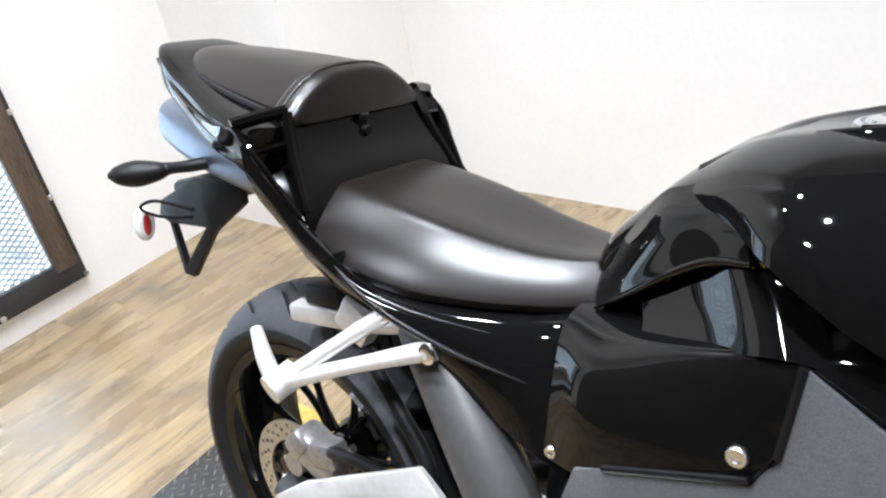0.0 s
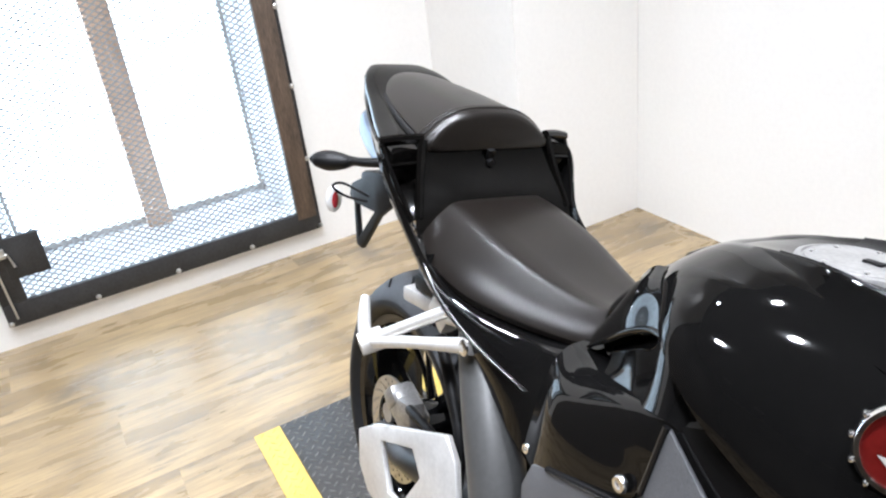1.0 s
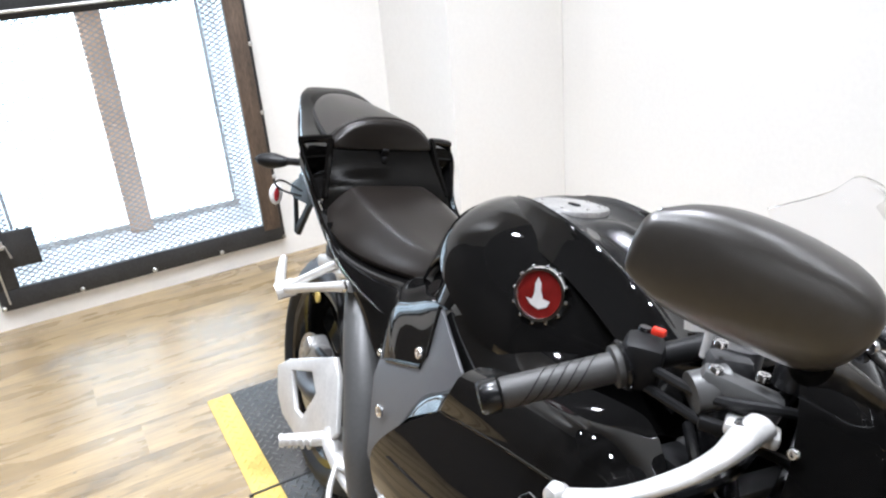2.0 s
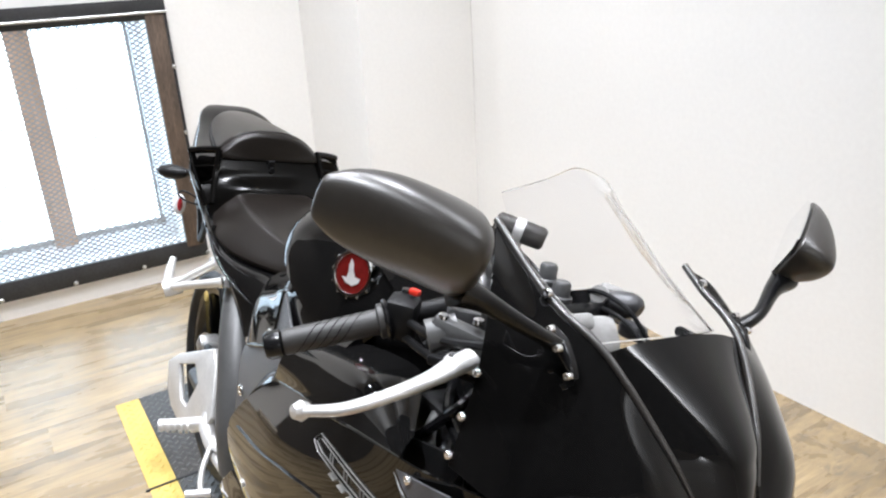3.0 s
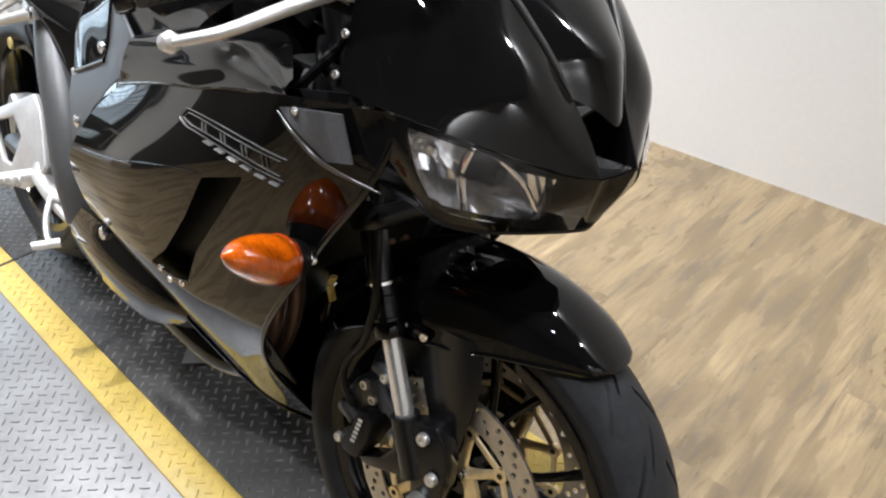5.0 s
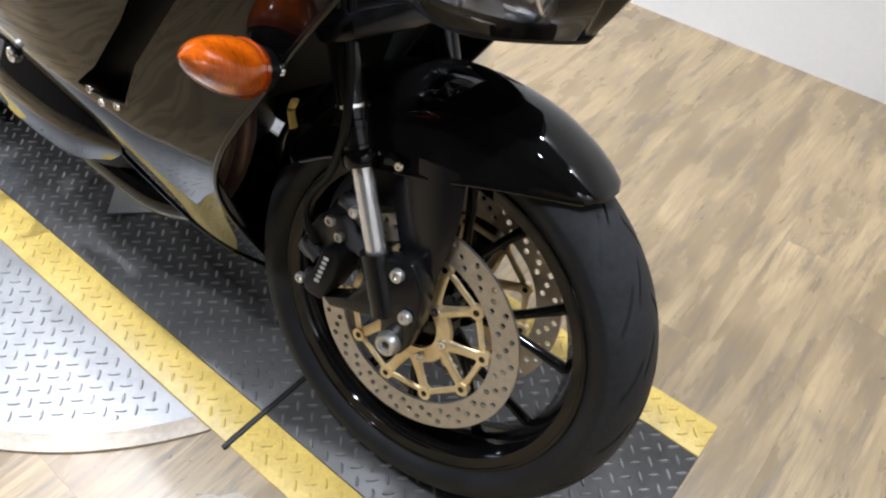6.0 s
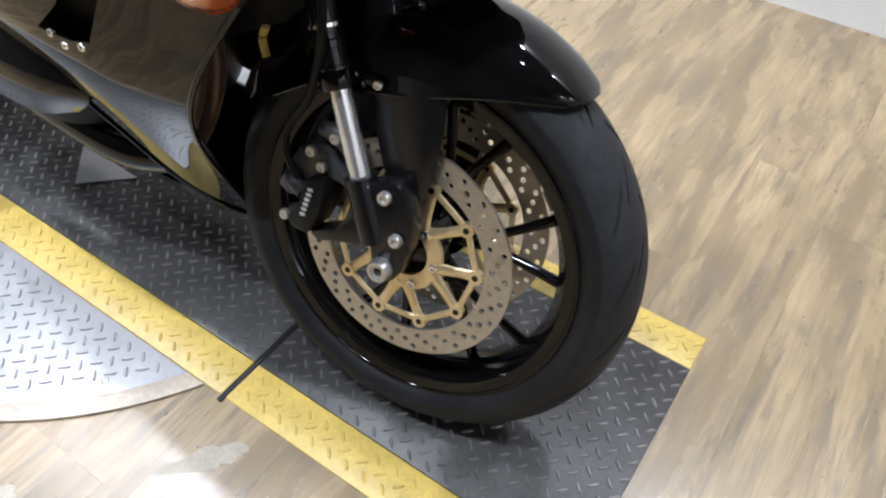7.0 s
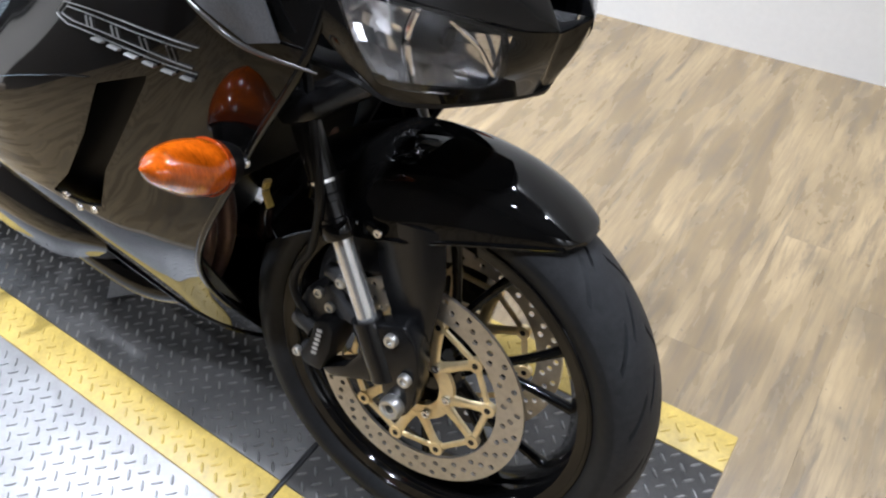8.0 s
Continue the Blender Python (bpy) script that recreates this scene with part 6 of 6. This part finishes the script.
for s in (-1, 1):
    bars(s)
for k, (a, b, c) in enumerate((((1.20, -0.06, 0.90), (1.235, -0.14, 0.84), (1.19, -0.17, 0.76)), ((1.16, -0.05, 0.90), (1.20, -0.15, 0.86), (1.14, -0.18, 0.78)), ((1.22, -0.04, 0.86), (1.255, -0.12, 0.80), (1.22, -0.15, 0.72)), ((1.10, -0.10, 0.84), (1.17, -0.15, 0.83), (1.24, -0.16, 0.80)))):
    part("cable", tube([a, b, c], 0.0065, 8, 24), SATIN, bike, "black control cable")
part("yellow_tag", tube([(1.186, -0.122, 0.552), (1.180, -0.121, 0.535), (1.186, -0.120, 0.515)], 0.006, 8, 10, 0.6), MATY, bike, "small yellow tag")
for q in range(3):
    part("coolant_hose", tube([(1.10 + 0.03 * q, -0.10, 0.82 - 0.02 * q), (1.16 + 0.03 * q, -0.165, 0.80 - 0.025 * q), (1.20 + 0.02 * q, -0.165, 0.735 - 0.02 * q), (1.17 + 0.02 * q, -0.12, 0.68)], 0.008, 10, 24), (PIPE, SATIN, RIMB)[q], bike, "black rubber hose")
part("relay_box", box((1.13, -0.12, 0.79), (0.07, 0.06, 0.07), 0.01), PLASTIC, bike)


# ---- front turn signals ----
for s in (-1, 1):
    base_ = part("front_signal", tube([(1.245, s * 0.225, 0.635), (1.247, s * 0.25, 0.643)], [0.022, 0.026], 20), PLASTIC, bike, "front turn signal on a short black stalk")
    part("amber_lens", tube([(1.247, s * 0.243, 0.640), (1.248, s * 0.252, 0.643), (1.250, s * 0.272, 0.650), (1.254, s * 0.295, 0.660), (1.258, s * 0.315, 0.668), (1.260, s * 0.329, 0.674)], [0.020, 0.032, 0.034, 0.028, 0.017, 0.002], 24, 30, 0.80), ORANGE, base_, "orange turn signal lens")
    part("lens_rim", tube([(1.247, s * 0.2445, 0.6405), (1.2475, s * 0.2475, 0.6415), (1.248, s * 0.2535, 0.6435)], [0.026, 0.032, 0.0335], 28, 0, 0.85), AMBERIN, base_, "dark amber rim of the signal lens")
    bolt((1.255, s * 0.246, 0.813), 0.005, "y", CHROME, bike, "fairing_bolt", 0.004)
    bolt((1.262, s * 0.216, 0.640), 0.006, "y", CHROME, bike, "fairing_bolt", 0.004)

# plain decal shapes on the right and left side fairing
SG = surface(SIDE, 80, 60)


def decal(pts, width, s):
    """A thin raised strip that follows the fairing through (run, drop) points."""
    out = []
    for u, v in spline(pts, 24):
        i, j = u * 79, v * 59
        a, b = int(min(i, 78)), int(min(j, 58))
        p = SG[a][b].lerp(SG[a + 1][b], i - a).lerp(SG[a][b + 1].lerp(SG[a + 1][b + 1], i - a), j - b)
        n = (SG[a + 1][b] - SG[a][b]).cross(SG[a][b + 1] - SG[a][b]).normalized()
        if n.y > 0:
            n = -n
        q = p + n * 0.0016
        out.append((q.x, q.y * (1 if s < 0 else -1), q.z))
    return tube(out, width, 6, 0, 0.25)


for s in (-1, 1):
    strokes = []
    for g in (0.0, 0.014):
        top = [(0.415 + g, 0.074 + g), (0.60, 0.127 + g), (0.775 - g, 0.180 + g * 0.5)]
        low = [(0.448 + g, 0.135 - g * 0.5), (0.62, 0.190 - g), (0.79 - g, 0.243 - g)]
        strokes += [decal(top, 0.0010, s), decal(low, 0.0010, s), decal([top[0], (0.408 + g, 0.105), low[0]], 0.0010, s)]
    for u in (0.49, 0.565, 0.64, 0.705):
        v = 0.074 + 0.30 * (u - 0.415)
        strokes.append(decal([(u, v + 0.016), (u + 0.018, v + 0.046)], 0.0010, s))
        strokes.append(decal([(u + 0.014, v + 0.020), (u + 0.032, v + 0.050)], 0.0010, s))
    for k in range(6):
        strokes.append(decal([(0.535 + 0.045 * k, 0.170 + 0.0155 * k), (0.562 + 0.045 * k, 0.179 + 0.0155 * k)], 0.0048, s))
    part("body_crease", decal([(0.05, 0.40), (0.16, 0.345), (0.29, 0.288), (0.42, 0.275), (0.54, 0.271)], 0.0020, s), PAINT, bike, "moulded crease along the fairing")
    part("decal", join(*strokes), DECAL, bike, "grey outlined decal strokes")

# ---- floor planks ----
base = thing("floor", box(((X0 + X1) / 2, (Y0 + Y1) / 2, -0.06), (X1 - X0 + 2 * T, Y1 - Y0 + 2 * T, 0.1), 0), TRIMB, "light brown wood-look vinyl plank floor", "floor", "structure")
PW, PL = 0.178, 1.22
me = bpy.data.meshes.new("plank")
bmp = box((0, 0, -0.005), (PW - 0.0001, PL - 0.0001, 0.010), 0.0002)
bmp.to_mesh(me)
bmp.free()
me.materials.append(PLANK)
rnd = random.Random(4)
far = bmesh.new()
x = X0 - 0.05
while x < X1 + 0.1:
    y = Y0 - rnd.uniform(0.0, PL * 0.9)
    while y < Y1 + 0.1:
        lo, hi = max(y, Y0 - 0.05), min(y + PL, Y1 + 0.05)
        cx, cy, ln = x + PW / 2, (lo + hi) / 2, hi - lo
        if cx < 3.0 and cy > -2.2 and ln > 0.02:
            pl = new("plank", me)
            pl.parent = base
            pl.matrix_basis = pose(cx, cy, 0, 0, 0, 180 * rnd.randint(0, 1)) @ Matrix.Diagonal((1, ln / PL, 1, 1))
        elif ln > 0.02:
            vs = [far.verts.new((cx + a * (PW / 2 - 0.0004), cy + b * (ln / 2 - 0.0004), 0)) for a, b in ((-1, -1), (1, -1), (1, 1), (-1, 1))]
            far.faces.new(vs)
        y += PL
    x += PW
part("far_planks", far, PLANK, base)["kind"] = "stuff"

# grey scuffs worn through the plank print beside the platform


def scuff(pts, seed):
    """A ragged thin patch round the given outline on the floor."""
    rs = random.Random(seed)
    lp = []
    for k in range(len(pts)):
        (x1, y1), (x2, y2) = pts[k], pts[(k + 1) % len(pts)]
        for f in (0.0, 0.25, 0.5, 0.75):
            lp.append((x1 + (x2 - x1) * f + rs.uniform(-0.006, 0.006), y1 + (y2 - y1) * f + rs.uniform(-0.006, 0.006), 0.0004))
    part("worn_scuff", plate([lp], 0.0008), SCUFF, base, "grey scuff worn into the plank")


scuff([(1.172, -0.372), (1.180, -0.345), (1.198, -0.305), (1.240, -0.256), (1.262, -0.270), (1.240, -0.310), (1.205, -0.352)], 3)
scuff([(1.006, -0.516), (1.024, -0.496), (1.050, -0.507), (1.028, -0.524)], 5)
